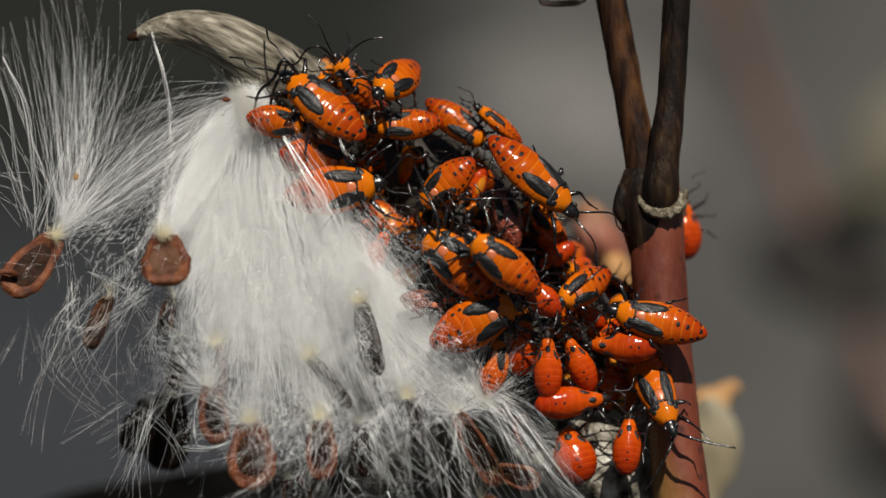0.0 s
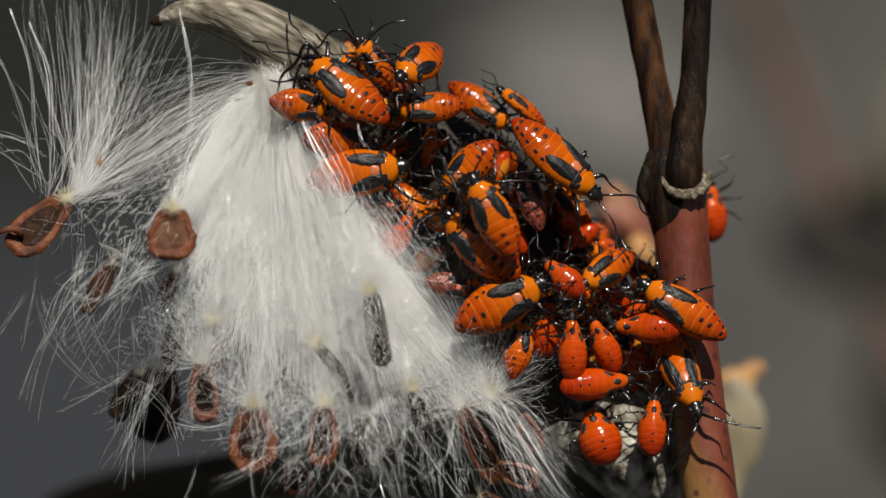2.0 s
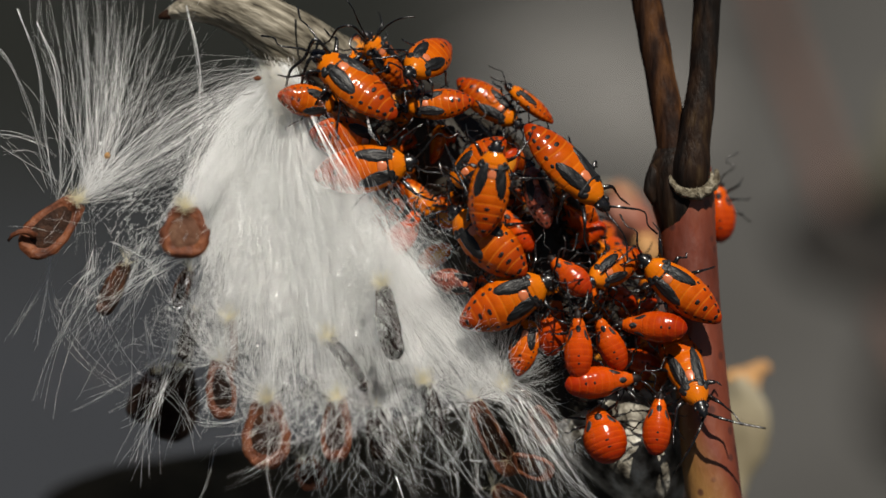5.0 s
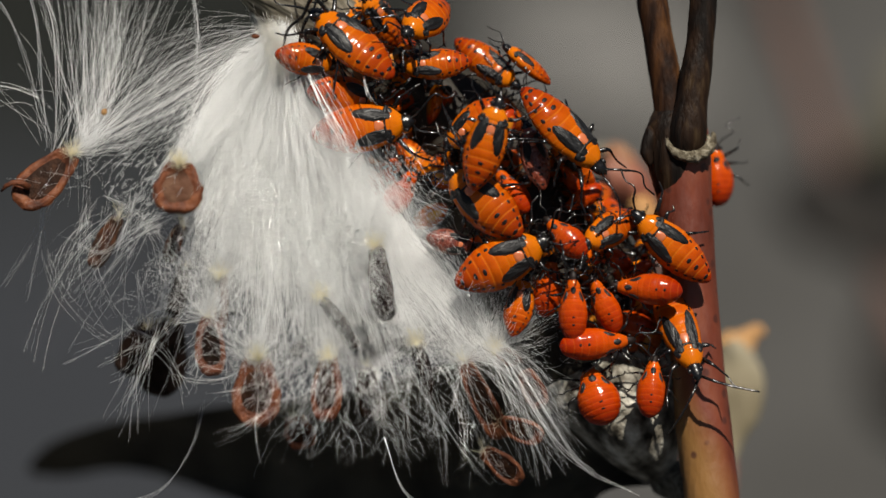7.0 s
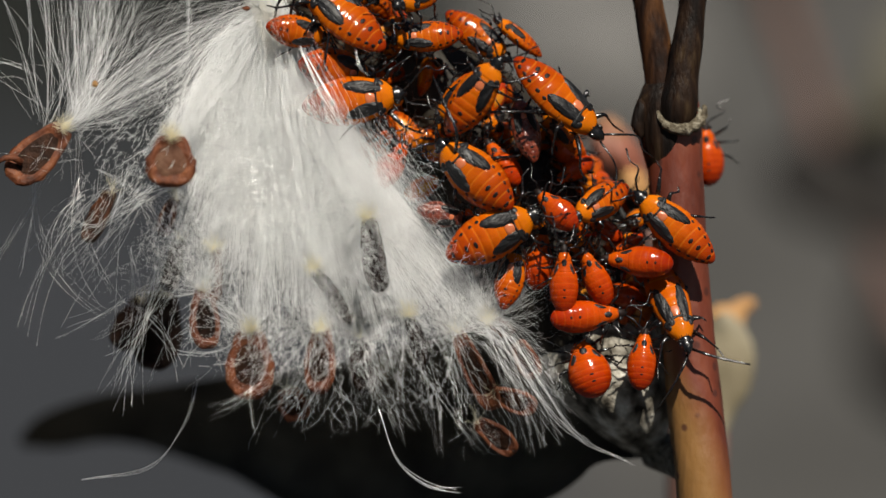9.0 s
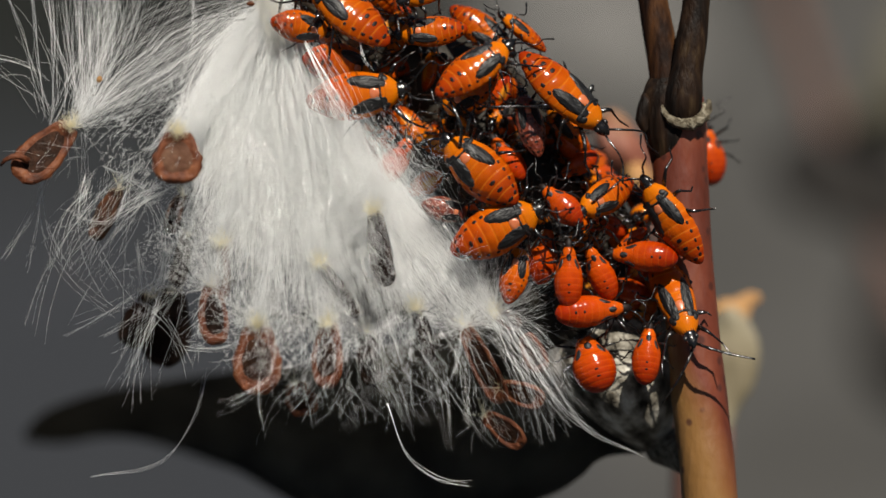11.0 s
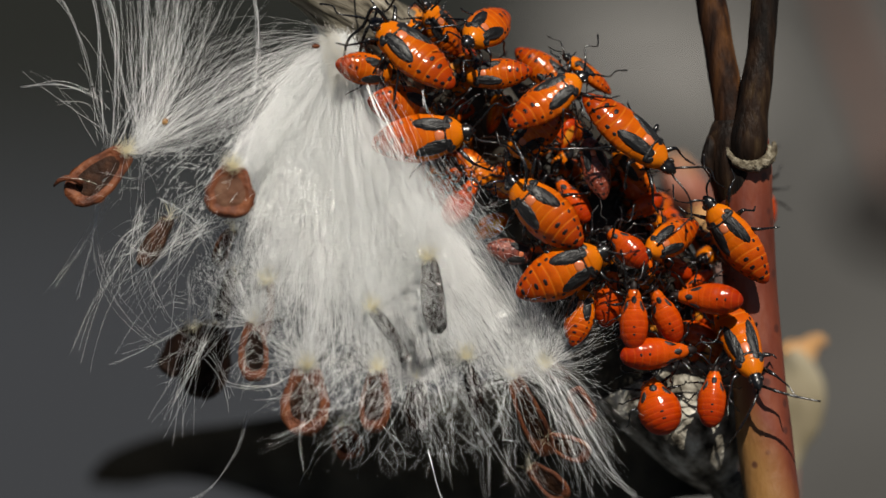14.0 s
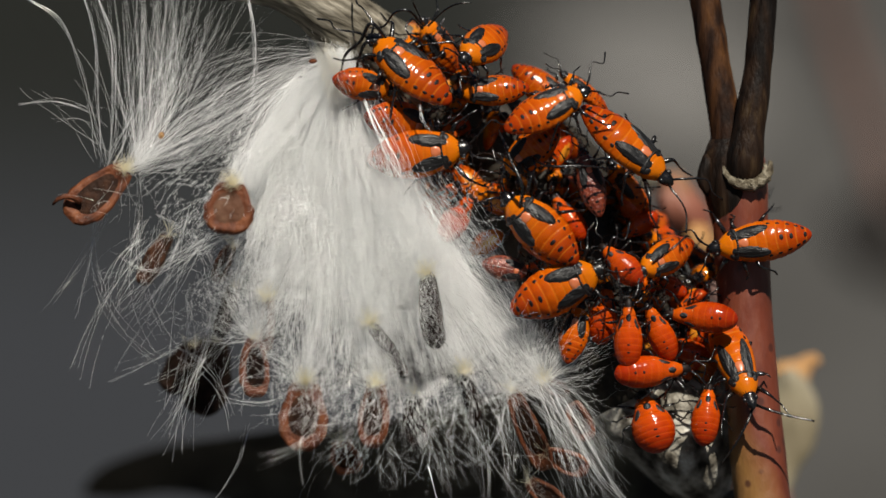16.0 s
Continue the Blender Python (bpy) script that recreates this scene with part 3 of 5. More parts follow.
part("stalk", mesh_of("stalk", v, f, TWIG), tan_leaf, "thin brown stalk")
rusty = dry_leaf("rusty_pod", [(1128, 318, -42, 10, 2), (1146, 334, -42, 30, 4), (1160, 372, -42, 40, 5), (1184, 420, -42, 36, 4), (1206, 492, -42, 12, 1)],
                 LEAF_RUST, "rust-orange dried pod on a stalk behind the stem", "seed pod", (1150, 300, -42))
v, f = shell([(1176, 398, -39, 8, 1), (1190, 424, -39, 24, 3), (1198, 455, -39, 26, 3), (1206, 505, -39, 8, 1)], 0.4, LEAF_TAN, LEAF_TAN, rusty.location, 24, 12, 2.4, 0.2)
part("torn_flap", mesh_of("torn_flap", v, f, OCHRE), rusty, "straw-coloured torn flap")
v, f = shell([(1080, 352, -44, 6, 1), (1096, 334, -44, 15, 2), (1118, 322, -44, 14, 2), (1140, 326, -44, 5, 1)], 0.4, HUSK, HUSK, rusty.location, 20, 12, 2.4, 0.2)
part("beak_tip", mesh_of("beak_tip", v, f, HUSK), rusty, "grey dried beak")
v, f = tube([at(1204, 490, -42) - rusty.location, at(1255, 560, -42) - rusty.location, at(1280, 760, -42) - rusty.location, Vector((at(1290, 900, -42).x, at(1290, 900, -42).y, 0)) - rusty.location], [0.0012, 0.0014, 0.0016, 0.002], 10)
part("stalk", mesh_of("stalk", v, f, TWIG), rusty, "thin brown stalk")


def far_stalk():
    """A reddish dry stalk some way behind, with crumpled leaves, far out of focus."""
    root = tagged(new("dry_stalk"), "reddish dry stalk with dark crumpled leaves, standing behind", "dry stalk")
    root.location = at(1560, 440, -400)
    o = root.location.copy()
    pts = [at(1330, -240, -385), at(1390, -60, -390), at(1440, 90, -395), at(1490, 230, -398), at(1550, 400, -400), at(1660, 640, -402), at(1780, 980, -404)]
    low = pts[-1]
    pts += [low + Vector((0.01, 0.01, -0.2)), Vector((low.x + 0.02, low.y + 0.02, 0))]
    fine = spline([tuple(p) for p in pts], 60)
    v, f = tube([Vector(p) - o for p in fine], [0.0027 + 0.0003 * noise.noise(Vector(p) * 60) for p in fine], 12)
    part("stalk", mesh_of("stalk", v, f, TWIG), root)

    def leaf(points, material, label):
        v, f = shell(points, 0.5, material, material, o, 36, 14, 2.4, 0.25)
        part("leaf", mesh_of("leaf", v, f, material), root, label)

    leaf([(1425, 395, -406, 16, 2), (1475, 408, -404, 70, 5), (1550, 424, -402, 92, 7), (1630, 456, -401, 84, 6), (1740, 520, -400, 12, 2)], CLOD, "dark crumpled leaf")
    leaf([(1600, 600, -406, 14, 2), (1625, 665, -404, 52, 5), (1655, 750, -403, 70, 7), (1720, 860, -403, 14, 2)], CLOD, "dark crumpled leaf")
    leaf([(1560, 330, -394, 12, 2), (1640, 300, -392, 60, 6), (1720, 210, -392, 84, 8), (1790, 60, -392, 20, 2)], STRAW, "straw-coloured crumpled leaf")


far_stalk()


# ---- the nymphs ----
MM = 0.001
LONG = 10.0  # a nymph's length in millimetres before scaling


class Body:
    """A nymph's body: half widths and half heights along x, from tail -0.5 to head 0.5."""

    def __init__(self, rows):
        self.r = np.array(rows)

    def size(self, x):
        return (np.interp(x, self.r[:, 0], self.r[:, 1]), np.interp(x, self.r[:, 0], self.r[:, 2]), np.interp(x, self.r[:, 0], self.r[:, 3]))

    def point(self, x, phi, lift=0.0):
        w, hd, hv = self.size(x)
        c = math.cos(phi)
        h = hd if c > 0 else hv
        side = abs((phi + math.pi) % (2 * math.pi) - math.pi)
        keel = 1 + 0.07 * math.exp(-((side - 1.5) / 0.2) ** 2) * min(1.0, max(0.0, (0.2 - x) / 0.1))
        return Vector((x, (w * keel + lift) * math.sin(phi), (h + lift) * c)) * (LONG * MM)


def smooth_rows(rows, n=80):
    r = np.array(rows, float)
    fine = spline([tuple(q) for q in r], n)
    order = np.argsort(fine[:, 0])
    fine = fine[order]
    fine[:, 1:] = np.maximum(fine[:, 1:], 0.004)
    return fine


GROWN = Body(smooth_rows([(-0.5, 0.02, 0.015, 0.015), (-0.475, 0.06, 0.045, 0.03), (-0.42, 0.105, 0.08, 0.055), (-0.32, 0.165, 0.122, 0.085), (-0.2, 0.21, 0.15, 0.11),
                          (-0.05, 0.228, 0.158, 0.12), (0.08, 0.215, 0.15, 0.12), (0.2, 0.19, 0.14, 0.115), (0.27, 0.172, 0.13, 0.10), (0.32, 0.138, 0.112, 0.09), (0.355, 0.10, 0.09, 0.08),
                          (0.38, 0.08, 0.072, 0.07), (0.43, 0.075, 0.065, 0.065), (0.47, 0.05, 0.045, 0.045), (0.5, 0.012, 0.012, 0.012)]))
YOUNG = Body(smooth_rows([(-0.5, 0.02, 0.02, 0.02), (-0.47, 0.085, 0.07, 0.05), (-0.4, 0.145, 0.12, 0.08), (-0.28, 0.195, 0.165, 0.11), (-0.12, 0.215, 0.18, 0.125),
                          (0.04, 0.195, 0.165, 0.12), (0.15, 0.15, 0.13, 0.10), (0.24, 0.125, 0.11, 0.09), (0.31, 0.105, 0.095, 0.08), (0.36, 0.075, 0.07, 0.065),
                          (0.42, 0.07, 0.06, 0.06), (0.47, 0.045, 0.04, 0.04), (0.5, 0.012, 0.012, 0.012)]))


def hull(name, body, x0, x1, material, grooves=(), deep=0.007, rings=48, around=24, taper=(False, False)):
    verts, faces = [], []
    for i in range(rings + 1):
        x = x0 + (x1 - x0) * i / rings
        dip = sum(deep * math.exp(-((x - g) / 0.007) ** 2) for g in grooves)
        if len(grooves) > 2:
            dip -= (0.0022 if body is YOUNG else 0.0028) * abs(math.sin(math.pi * (x + 0.06) / 0.095)) * min(1.0, (x + 0.5) / 0.1, max(0.0, (0.10 - x) / 0.05))
        for k in range(around):
            verts.append(body.point(x, 2 * math.pi * k / around, -dip))
    for i in range(rings):
        for k in range(around):
            k2 = (k + 1) % around
            faces.append((i * around + k, (i + 1) * around + k, (i + 1) * around + k2, i * around + k2))
    faces.append(tuple(range(around)))
    faces.append(tuple(range(rings * around + around - 1, rings * around - 1, -1)))
    return mesh_of(name, verts, faces, material)


def patch(name, body, x, phi, a, b, turn, lift, material, taper=0.0, rings=5, around=18, sink=0.004):
    """A slightly domed oval plate lying on the body."""
    w = body.size(x)[0]
    verts, faces = [body.point(x, phi, lift)], []
    ct, st = math.cos(turn), math.sin(turn)
    for i in range(1, rings + 1):
        r = i / rings
        for k in range(around):
            q = 2 * math.pi * k / around
            u, v = a * r * math.cos(q), b * r * math.sin(q) * (1 - taper * math.cos(q))
            du, dv = u * ct - v * st, u * st + v * ct
            verts.append(body.point(x + du, phi + dv / max(w, 0.05), lift * (1 - r ** 4) - sink * (r ** 6)))
    for k in range(around):
        faces.append((0, 1 + k, 1 + (k + 1) % around))
    for i in range(rings - 1):
        for k in range(around):
            p, q = 1 + i * around + k, 1 + i * around + (k + 1) % around
            faces.append((p, p + around, q + around, q))
    return mesh_of(name, verts, faces, material)


def limb(name, points, radii, material, sides=7):
    fine = spline([tuple(p) + (r,) for p, r in zip(points, radii)], 22)
    v, f = tube([Vector(p[:3]) * (LONG * MM) for p in fine], [max(p[3], 0.003) * LONG * MM for p in fine], sides)
    return mesh_of(name, v, f, material)


def make_nymph(kind, rng, skin):
    """A nymph at the origin, head towards +x, back towards +z."""
    thing = new("milkweed_bug_nymph")
    body = YOUNG if kind == "young" else GROWN
    seams = (-0.42, -0.345, -0.25, -0.155, -0.06, 0.03)
    part("abdomen", hull("abdomen", body, -0.5, 0.10, skin, seams, 0.0016 if kind == "young" else 0.004), thing)
    part("thorax", hull("thorax", body, 0.10, 0.37, skin, (0.245,), 0.01, 30), thing)
    head = part("head", hull("head", body, 0.355, 0.5, BLACK if kind != "young" else SPOT, (), 0, 16, 18), thing, "glossy black head")
    for s in (-1, 1):
        bm = bmesh.new()
        bmesh.ops.create_uvsphere(bm, u_segments=10, v_segments=8, radius=0.028 * LONG * MM)
        for v in bm.verts:
            v.co += Vector((0.405, s * 0.072, 0.02)) * (LONG * MM)
        me = bpy.data.meshes.new("eye")
        bm.to_mesh(me)
        bm.free()
        me.materials.append(BLACK)
        me.polygons.foreach_set("use_smooth", [True] * len(me.polygons))
        part("eye", me, head)
    if kind == "young":
        for s in (-1, 1):
            part("wing_pad", patch("wing_pad", body, 0.135, s * 0.92, 0.085, 0.040, s * -0.1, 0.012, PAD), thing, "small black wing pad")
        part("neck_patch", patch("neck_patch", body, 0.225, 0, 0.058, 0.046, 0, 0.009, PAD), thing, "black patch behind the neck")
        part("spot", patch("spot", body, -0.16, 0, 0.018, 0.024, 0, 0.0055, SPOT), thing)
        part("spot", patch("spot", body, -0.27, 0, 0.018, 0.026, 0, 0.0055, SPOT), thing)
    else:
        for s in (-1, 1):
            part("wing_pad", patch("wing_pad", body, 0.082, s * 0.64, 0.195, 0.09, s * -0.14, 0.017, PAD, -0.18, 8, 28), thing, "matt black oblong wing pad")
            part("shoulder_patch", patch("shoulder_patch", body, 0.262, s * 1.02, 0.030, 0.062, s * 0.25, 0.007, PAD, 0.2, 4, 16), thing, "black shoulder patch")
        ring = []
        for k in range(25):
            phi = -1.25 + 2.5 * k / 24
            ring.append(body.point(0.238 - 0.035 * math.cos(phi * 1.2), phi, -0.001))
        v, f = tube(ring, [(0.010 + 0.013 * abs(math.sin(1.3 * (k - 12) / 12))) * LONG * MM for k in range(25)], 7)
        part("collar_band", mesh_of("collar_band", v, f, PAD), thing, "black band behind the neck")
        part("scutellum", patch("scutellum", body, 0.155, 0, 0.055, 0.06, 0, 0.009, PINK, 0.35), thing, "paler pinkish shield plate")
        part("spot", patch("spot", body, -0.205, 0, 0.024, 0.042, 0, 0.0055, SPOT), thing)
        part("spot", patch("spot", body, -0.30, 0, 0.022, 0.044, 0, 0.0055, SPOT), thing)
        part("spot", patch("spot", body, -0.435, 0, 0.018, 0.04, 0, 0.0055, SPOT), thing)
        for s in (-1, 1):
            for k, x in enumerate((-0.10, -0.19, -0.28, -0.36, -0.42)):
                part("spot", patch("spot", body, x + rng.uniform(-0.008, 0.008), s * (1.0 - 0.03 * k), 0.026 + rng.uniform(-0.004, 0.003), 0.030 + rng.uniform(-0.005, 0.004), 0, 0.0045, SPOT, 0, 3, 12), thing)
    part("belly", patch("belly", body, -0.12, math.pi, 0.27, 0.13, 0, 0.004, YELLOW, 0, 5, 20), thing, "yellow-orange underside")
    # legs and feelers
    for s in (-1, 1):
        for x, out in ((0.27, 0.6), (0.17, 0.05), (0.06, -0.55)):
            j = [rng.uniform(-0.05, 0.05) for _ in range(6)]
            hip = (x, s * 0.10, -0.09)
            knee = (x + 0.17 * out + j[0], s * (0.27 + j[1]), 0.0 + j[2])
            shin = (x + 0.34 * out + j[3], s * (0.37 + j[4]), -0.15 + 0.5 * j[5])
            toe = (x + 0.44 * out + j[3] + 0.03, s * (0.41 + j[4]), -0.17 + 0.5 * j[5])
            mid = tuple((a + b) / 2 + e for a, b, e in zip(hip, knee, (0, 0, 0.02)))
            leg = part("leg", limb("leg", [hip, mid, knee, tuple((a + b) / 2 for a, b in zip(knee, shin)), shin], [0.020, 0.024, 0.017, 0.011, 0.010], BLACK), thing, "glossy black leg")
            part("foot", limb("foot", [shin, tuple((a + b) / 2 for a, b in zip(shin, toe)), toe], [0.011, 0.010, 0.006], BLACK, 6), leg)
        j = [rng.uniform(-0.08, 0.08) for _ in range(5)]
        part("antenna", limb("antenna", [(0.47, s * 0.035, 0.02), (0.54 + j[0] * 0.3, s * 0.10, 0.07), (0.64 + j[1], s * (0.17 + j[2]), 0.09), (0.74 + j[1], s * (0.21 + j[3]), 0.05), (0.85 + j[1], s * (0.25 + j[4]), 0.0)],
                                  [0.011, 0.012, 0.0085, 0.0085, 0.011], BLACK), head, "black jointed feeler")
    return thing


def stance(head, tail, roll=0.0):
    """The pose of a nymph between two places of the plan sheet, its back towards the viewer, rolled about its length; and its length."""
    h, t = at(*head), at(*tail)
    x = (h - t).normalized()
    z = (NEAR - x * NEAR.dot(x)).normalized()
    z = Matrix.Rotation(radians(roll), 3, x) @ z
    y = z.cross(x)
    m = Matrix((x, y, z)).transposed().to_4x4()
    m.translation = (h + t) / 2
    return m, (h - t).length


TEMPLATES = {}


def nymph(kind, head, tail, roll=0.0, wide=1.0, pose_set=0, label="", length=None):
    """Place one nymph. length: its true length in millimetres where the body is foreshortened."""
    m, long = stance(head, tail, roll)
    key = (kind, pose_set)
    if key not in TEMPLATES:
        TEMPLATES[key] = make_nymph(kind, random.Random(11 * pose_set + len(kind)), {"grown": ORANGE, "young": RED, "skin": SKIN}[kind])
        ob = TEMPLATES[key]
        ob.matrix_basis = m
    else:
        keep = TEMPLATES[key].scale.copy()
        TEMPLATES[key].scale = (1, 1, 1)
        ob = copy_thing(TEMPLATES[key], m)
        TEMPLATES[key].scale = keep
    s = (length * MM if length else long) / (LONG * MM)
    wide *= 0.97 if kind == "grown" else 1.0
    ob.scale = (s, s * wide, s * wide)
    words = {"grown": "orange bug nymph with black wing pads and spots", "young": "small red-orange bug nymph with a glossy back",
             "skin": "empty reddish shed skin of a bug nymph"}[kind]
    return tagged(ob, label or words, "shed skin" if kind == "skin" else "bug nymph", "nymphs on the pod")


topmost = nymph("grown", (603, 72, 7), (752, 193, 9), 33, 0.96, 0)
nymph("grown", (655, 172, 7), (543, 150, 9), 5, 1.05, 1)
nymph("grown", (735, 240, 4), (600, 215, 8), 8, 1.05, 2)
nymph("grown", (792, 270, 7), (606, 294, 7), 0, 0.98, 0)
rearmost = nymph("grown", (697, 40, 2), (762, 140, -1), 25, 1.0, 1)
nymph("grown", (768, 120, 8), (848, 62, 1), 8, 1.0, 2, length=9)
nymph("grown", (756, 176, 4), (892, 164, 4), 14, 0.88, 0)
nymph("grown", (978, 214, 1), (862, 126, 0), -14, 0.85, 1)
pacer = nymph("grown", (968, 185, 9), (850, 268, 11), -22, 0.88, 2, "orange bug nymph pacing over the others", 10.1)
climber = nymph("grown", (1142, 352, 7), (984, 208, 7), -36, 0.84, 0, "large orange bug nymph with a spotted back")
nymph("grown", (945, 135, 2), (1030, 205, 1), 70, 0.9, 1)
crossing = nymph("grown", (840, 322, 4), (945, 232, 5), 8, 1.0, 2)
nymph("grown", (930, 215, -1), (975, 290, -2), 150, 1.0, 0)
perched = nymph("grown", (842, 350, 8), (978, 475, 9), -4, 1.0, 1)
nymph("young", (930, 350, 2), (990, 432, 3), 10, 1.0, 0)
nymph("skin", (985, 268, 4), (1018, 392, 5), 8, 0.80, 0)
nymph("grown", (1032, 478, 8), (862, 560, 8), 6, 1.0, 2)
squeezed = nymph("young", (1018, 440, 8), (1092, 508, 9), 0, 1.1, 1)
leaning = nymph("grown", (1086, 492, 9), (1180, 436, 5), -4, 0.92, 0, length=8.2)
walker = nymph("grown", (1192, 415, 7), (1302, 575, 7), -20, 0.82, 1, "orange bug nymph climbing from the cluster onto the stem", 11.0)
nymph("young", (1132, 562, 6), (1264, 572, 7), 0, 0.92, 2)
nymph("young", (1070, 535, 8), (1070, 660, 8), 0, 0.90, 0)
nymph("young", (1100, 540, 7), (1148, 645, 6), 0, 0.90, 1)
nymph("young", (1182, 658, 6), (1046, 670, 8), 0, 0.88, 2)
nymph("young", (1035, 505, 5), (1018, 618, 5), 0, 1.0, 0)
nymph("grown", (988, 540, 5), (962, 652, 6), -14, 0.98, 1, "small orange bug nymph half hidden by floss")
nymph("young", (1092, 698, 5), (1130, 808, 6), 5, 1.45, 1)
nymph("young", (1214, 682, 5), (1204, 796, 6), 0, 1.0, 2)
scout = nymph("grown", (1293, 730, 8), (1222, 545, 1), -6, 0.66, 2, "dark orange bug nymph reaching a long feeler past the stem")

nymph("young", (795, 350, 2), (738, 436, 2.5), 0, 1.05, 0)
nymph("skin", (900, 495, 6), (810, 475, 7), 0, 1.0, 1)
nymph("young", (1045, 330, 1), (1100, 405, 0), 0, 1.1, 1)
nymph("young", (1110, 490, 2), (1172, 530, 2), 0, 1.0, 2)
nymph("grown", (790, 330, -1), (865, 390, -1), 160, 1.0, 1)
nymph("grown", (835, 195, 0), (815, 275, -1), 120, 1.0, 2)
nymph("young", (1050, 430, 1), (1120, 385, 1), 0, 1.0, 0)
nymph("young", (1120, 610, 2), (1215, 640, 2), 0, 0.9, 1)
nymph("young", (930, 320, 0), (965, 250, 0), 150, 1.0, 2)
nymph("grown", (705, 365, -2), (690, 330, -2), 90, 1.0, 0, length=8)
nymph("grown", (780, 460, -3), (850, 420, -3), 170, 1.0, 1)
nymph("grown", (1000, 440, -2), (960, 330, -3), 170, 1.0, 2)
nymph("young", (1150, 620, 1), (1080, 620, 0), 180, 1.0, 0)
nymph("young", (1170, 690, 0), (1195, 600, 0), 180, 1.0, 1)
nymph("grown", (700, 200, -1), (790, 130, -2), 175, 1.0, 2)
nymph("young", (770, 330, 2), (705, 402, 1), 20, 1.1, 1)
nymph("grown", (820, 372, 2), (760, 300, 1), 160, 1.0, 0)
nymph("grown", (745, 212, 2), (815, 150, 2), 100, 1.0, 1)
nymph("young", (1150, 560, 3), (1210, 520, 2), 90, 1.0, 0)
nymph("grown", (1030, 290, 1), (1110, 400, 0), -60, 1.0, 2)
nymph("grown", (1226, 600, 0), (1180, 700, -1), 170, 1.0, 1)
nymph("young", (1215, 545, 0), (1180, 620, 0), 150, 1.1, 2)
# the layer underneath, seen in the gaps
under = random.Random(3)
for k in range(56):
    f = under.uniform(-0.06, 0.98)
    q = under.uniform(-1, 1)
    cx, cy = 650 + 560 * f + 90 * q, 150 + 480 * f - 75 * q
    a, half = under.uniform(0, 2 * math.pi), under.uniform(48, 78)
    depth = -4.4 + 2.0 * under.random() + 3.0 * (1 - q * q)
    half *= 0.45
    nymph("grown" if k % 3 else "young", (cx + half * math.cos(a), cy + half * math.sin(a), depth + 2.5), (cx - half * math.cos(a), cy - half * math.sin(a), depth - 4.5),
          under.uniform(0, 360), 1.0, k % 3)
hidden_one = nymph("young", (1326, 322, -5), (1330, 402, -5), 0, 1.15, 2, "orange bug nymph on the far side of the stem", 6.8)


def long_feeler(ob, points):
    """One outstretched feeler along places of the plan sheet."""
    back = ob.matrix_basis.inverted()
    fine = spline(points, 24)
    v, f = tube([back @ at(*p) for p in fine], [(0.00016 if k % 8 else 0.0002) - 0.000003 * k for k in range(24)], 7)
    part("antenna", mesh_of("antenna", v, f, BLACK), ob, "long black feeler stretched out")


def drop_feelers(ob):
    for feeler in [c for c in ob.children_recursive if c.name.startswith("antenna")]:
        bpy.data.objects.remove(feeler)


def reaching_leg(ob, points):
    """One leg stretched over a neighbour, along places of the plan sheet."""
    back = ob.matrix_basis.inverted()
    fine = spline(points, 24)
    v, f = tube([back @ at(*p) for p in fine], [0.00021 - 0.000004 * k for k in range(24)], 8)
    part("leg", mesh_of("leg", v, f, BLACK), ob, "glossy black leg stretched out")


reaching_leg(topmost, [(648, 95, 7), (612, 52, 9), (592, 84, 8), (566, 108, 7), (556, 146, 7)])
reaching_leg(topmost, [(640, 100, 7), (606, 84, 9), (590, 112, 8), (584, 150, 7)])
reaching_leg(topmost, [(640, 110, 8), (598, 110, 9), (604, 136, 8), (628, 146, 7)])
reaching_leg(rearmost, [(700, 52, 4), (678, 30, 6), (652, 33, 6), (632, 58, 5), (600, 60, 4)])
reaching_leg(rearmost, [(702, 60, 4), (684, 44, 7), (672, 62, 8), (690, 80, 8)])
reaching_leg(perched, [(876, 384, 9), (880, 338, 11), (858, 288, 10), (838, 240, 8)])
reaching_leg(crossing, [(896, 286, 6), (925, 302, 9), (990, 302, 9), (1046, 308, 7)])
reaching_leg(crossing, [(880, 300, 6), (905, 330, 8), (900, 360, 7), (918, 392, 6)])
reaching_leg(leaning, [(1112, 474, 10), (1140, 452, 12), (1173, 424, 11)])
reaching_leg(squeezed, [(1044, 468, 8), (1052, 500, 11), (1056, 535, 11), (1060, 566, 10)])
drop_feelers(scout)
drop_feelers(rearmost)
long_feeler(rearmost, [(703, 52, 3), (688, 22, 6), (675, -7, 7), (653, -29, 7)])
long_feeler(rearmost, [(712, 56, 3), (738, 30, 5), (762, 17, 6), (788, 14, 6)])
long_feeler(scout, [(1291, 728, 7), (1282, 752, 8), (1262, 790, 8), (1236, 828, 7)])
long_feeler(scout, [(1296, 722, 7), (1318, 730, 8), (1352, 740, 8), (1400, 750, 8)])


def fleck(name, place, size, material, label):
    bm = bmesh.new()
    bmesh.ops.create_icosphere(bm, subdivisions=3, radius=1)
    for v in bm.verts:
        k = 1 + 0.4 * noise.noise(v.co * 2 + Vector(place) * 0.1)
        v.co = Vector((v.co.x * size[0] * k, v.co.y * size[1] * k, v.co.z * size[2] * k)) * UNIT
    me = bpy.data.meshes.new(name)
    bm.to_mesh(me)
    bm.free()
    me.materials.append(material)
    me.polygons.foreach_set("use_smooth", [True] * len(me.polygons))
    ob = new(name, me)
    ob.location = at(*place)
    return tagged(ob, label, "debris")


fleck("husk_fleck", (508, 120, 8.5), (7, 4, 4), SEED_RIM, "tiny brown husk fleck caught on white floss")
fleck("resin_drop", (241, 253, 7.5), (5, 5, 6), OCHRE, "tiny amber drop caught in white floss")


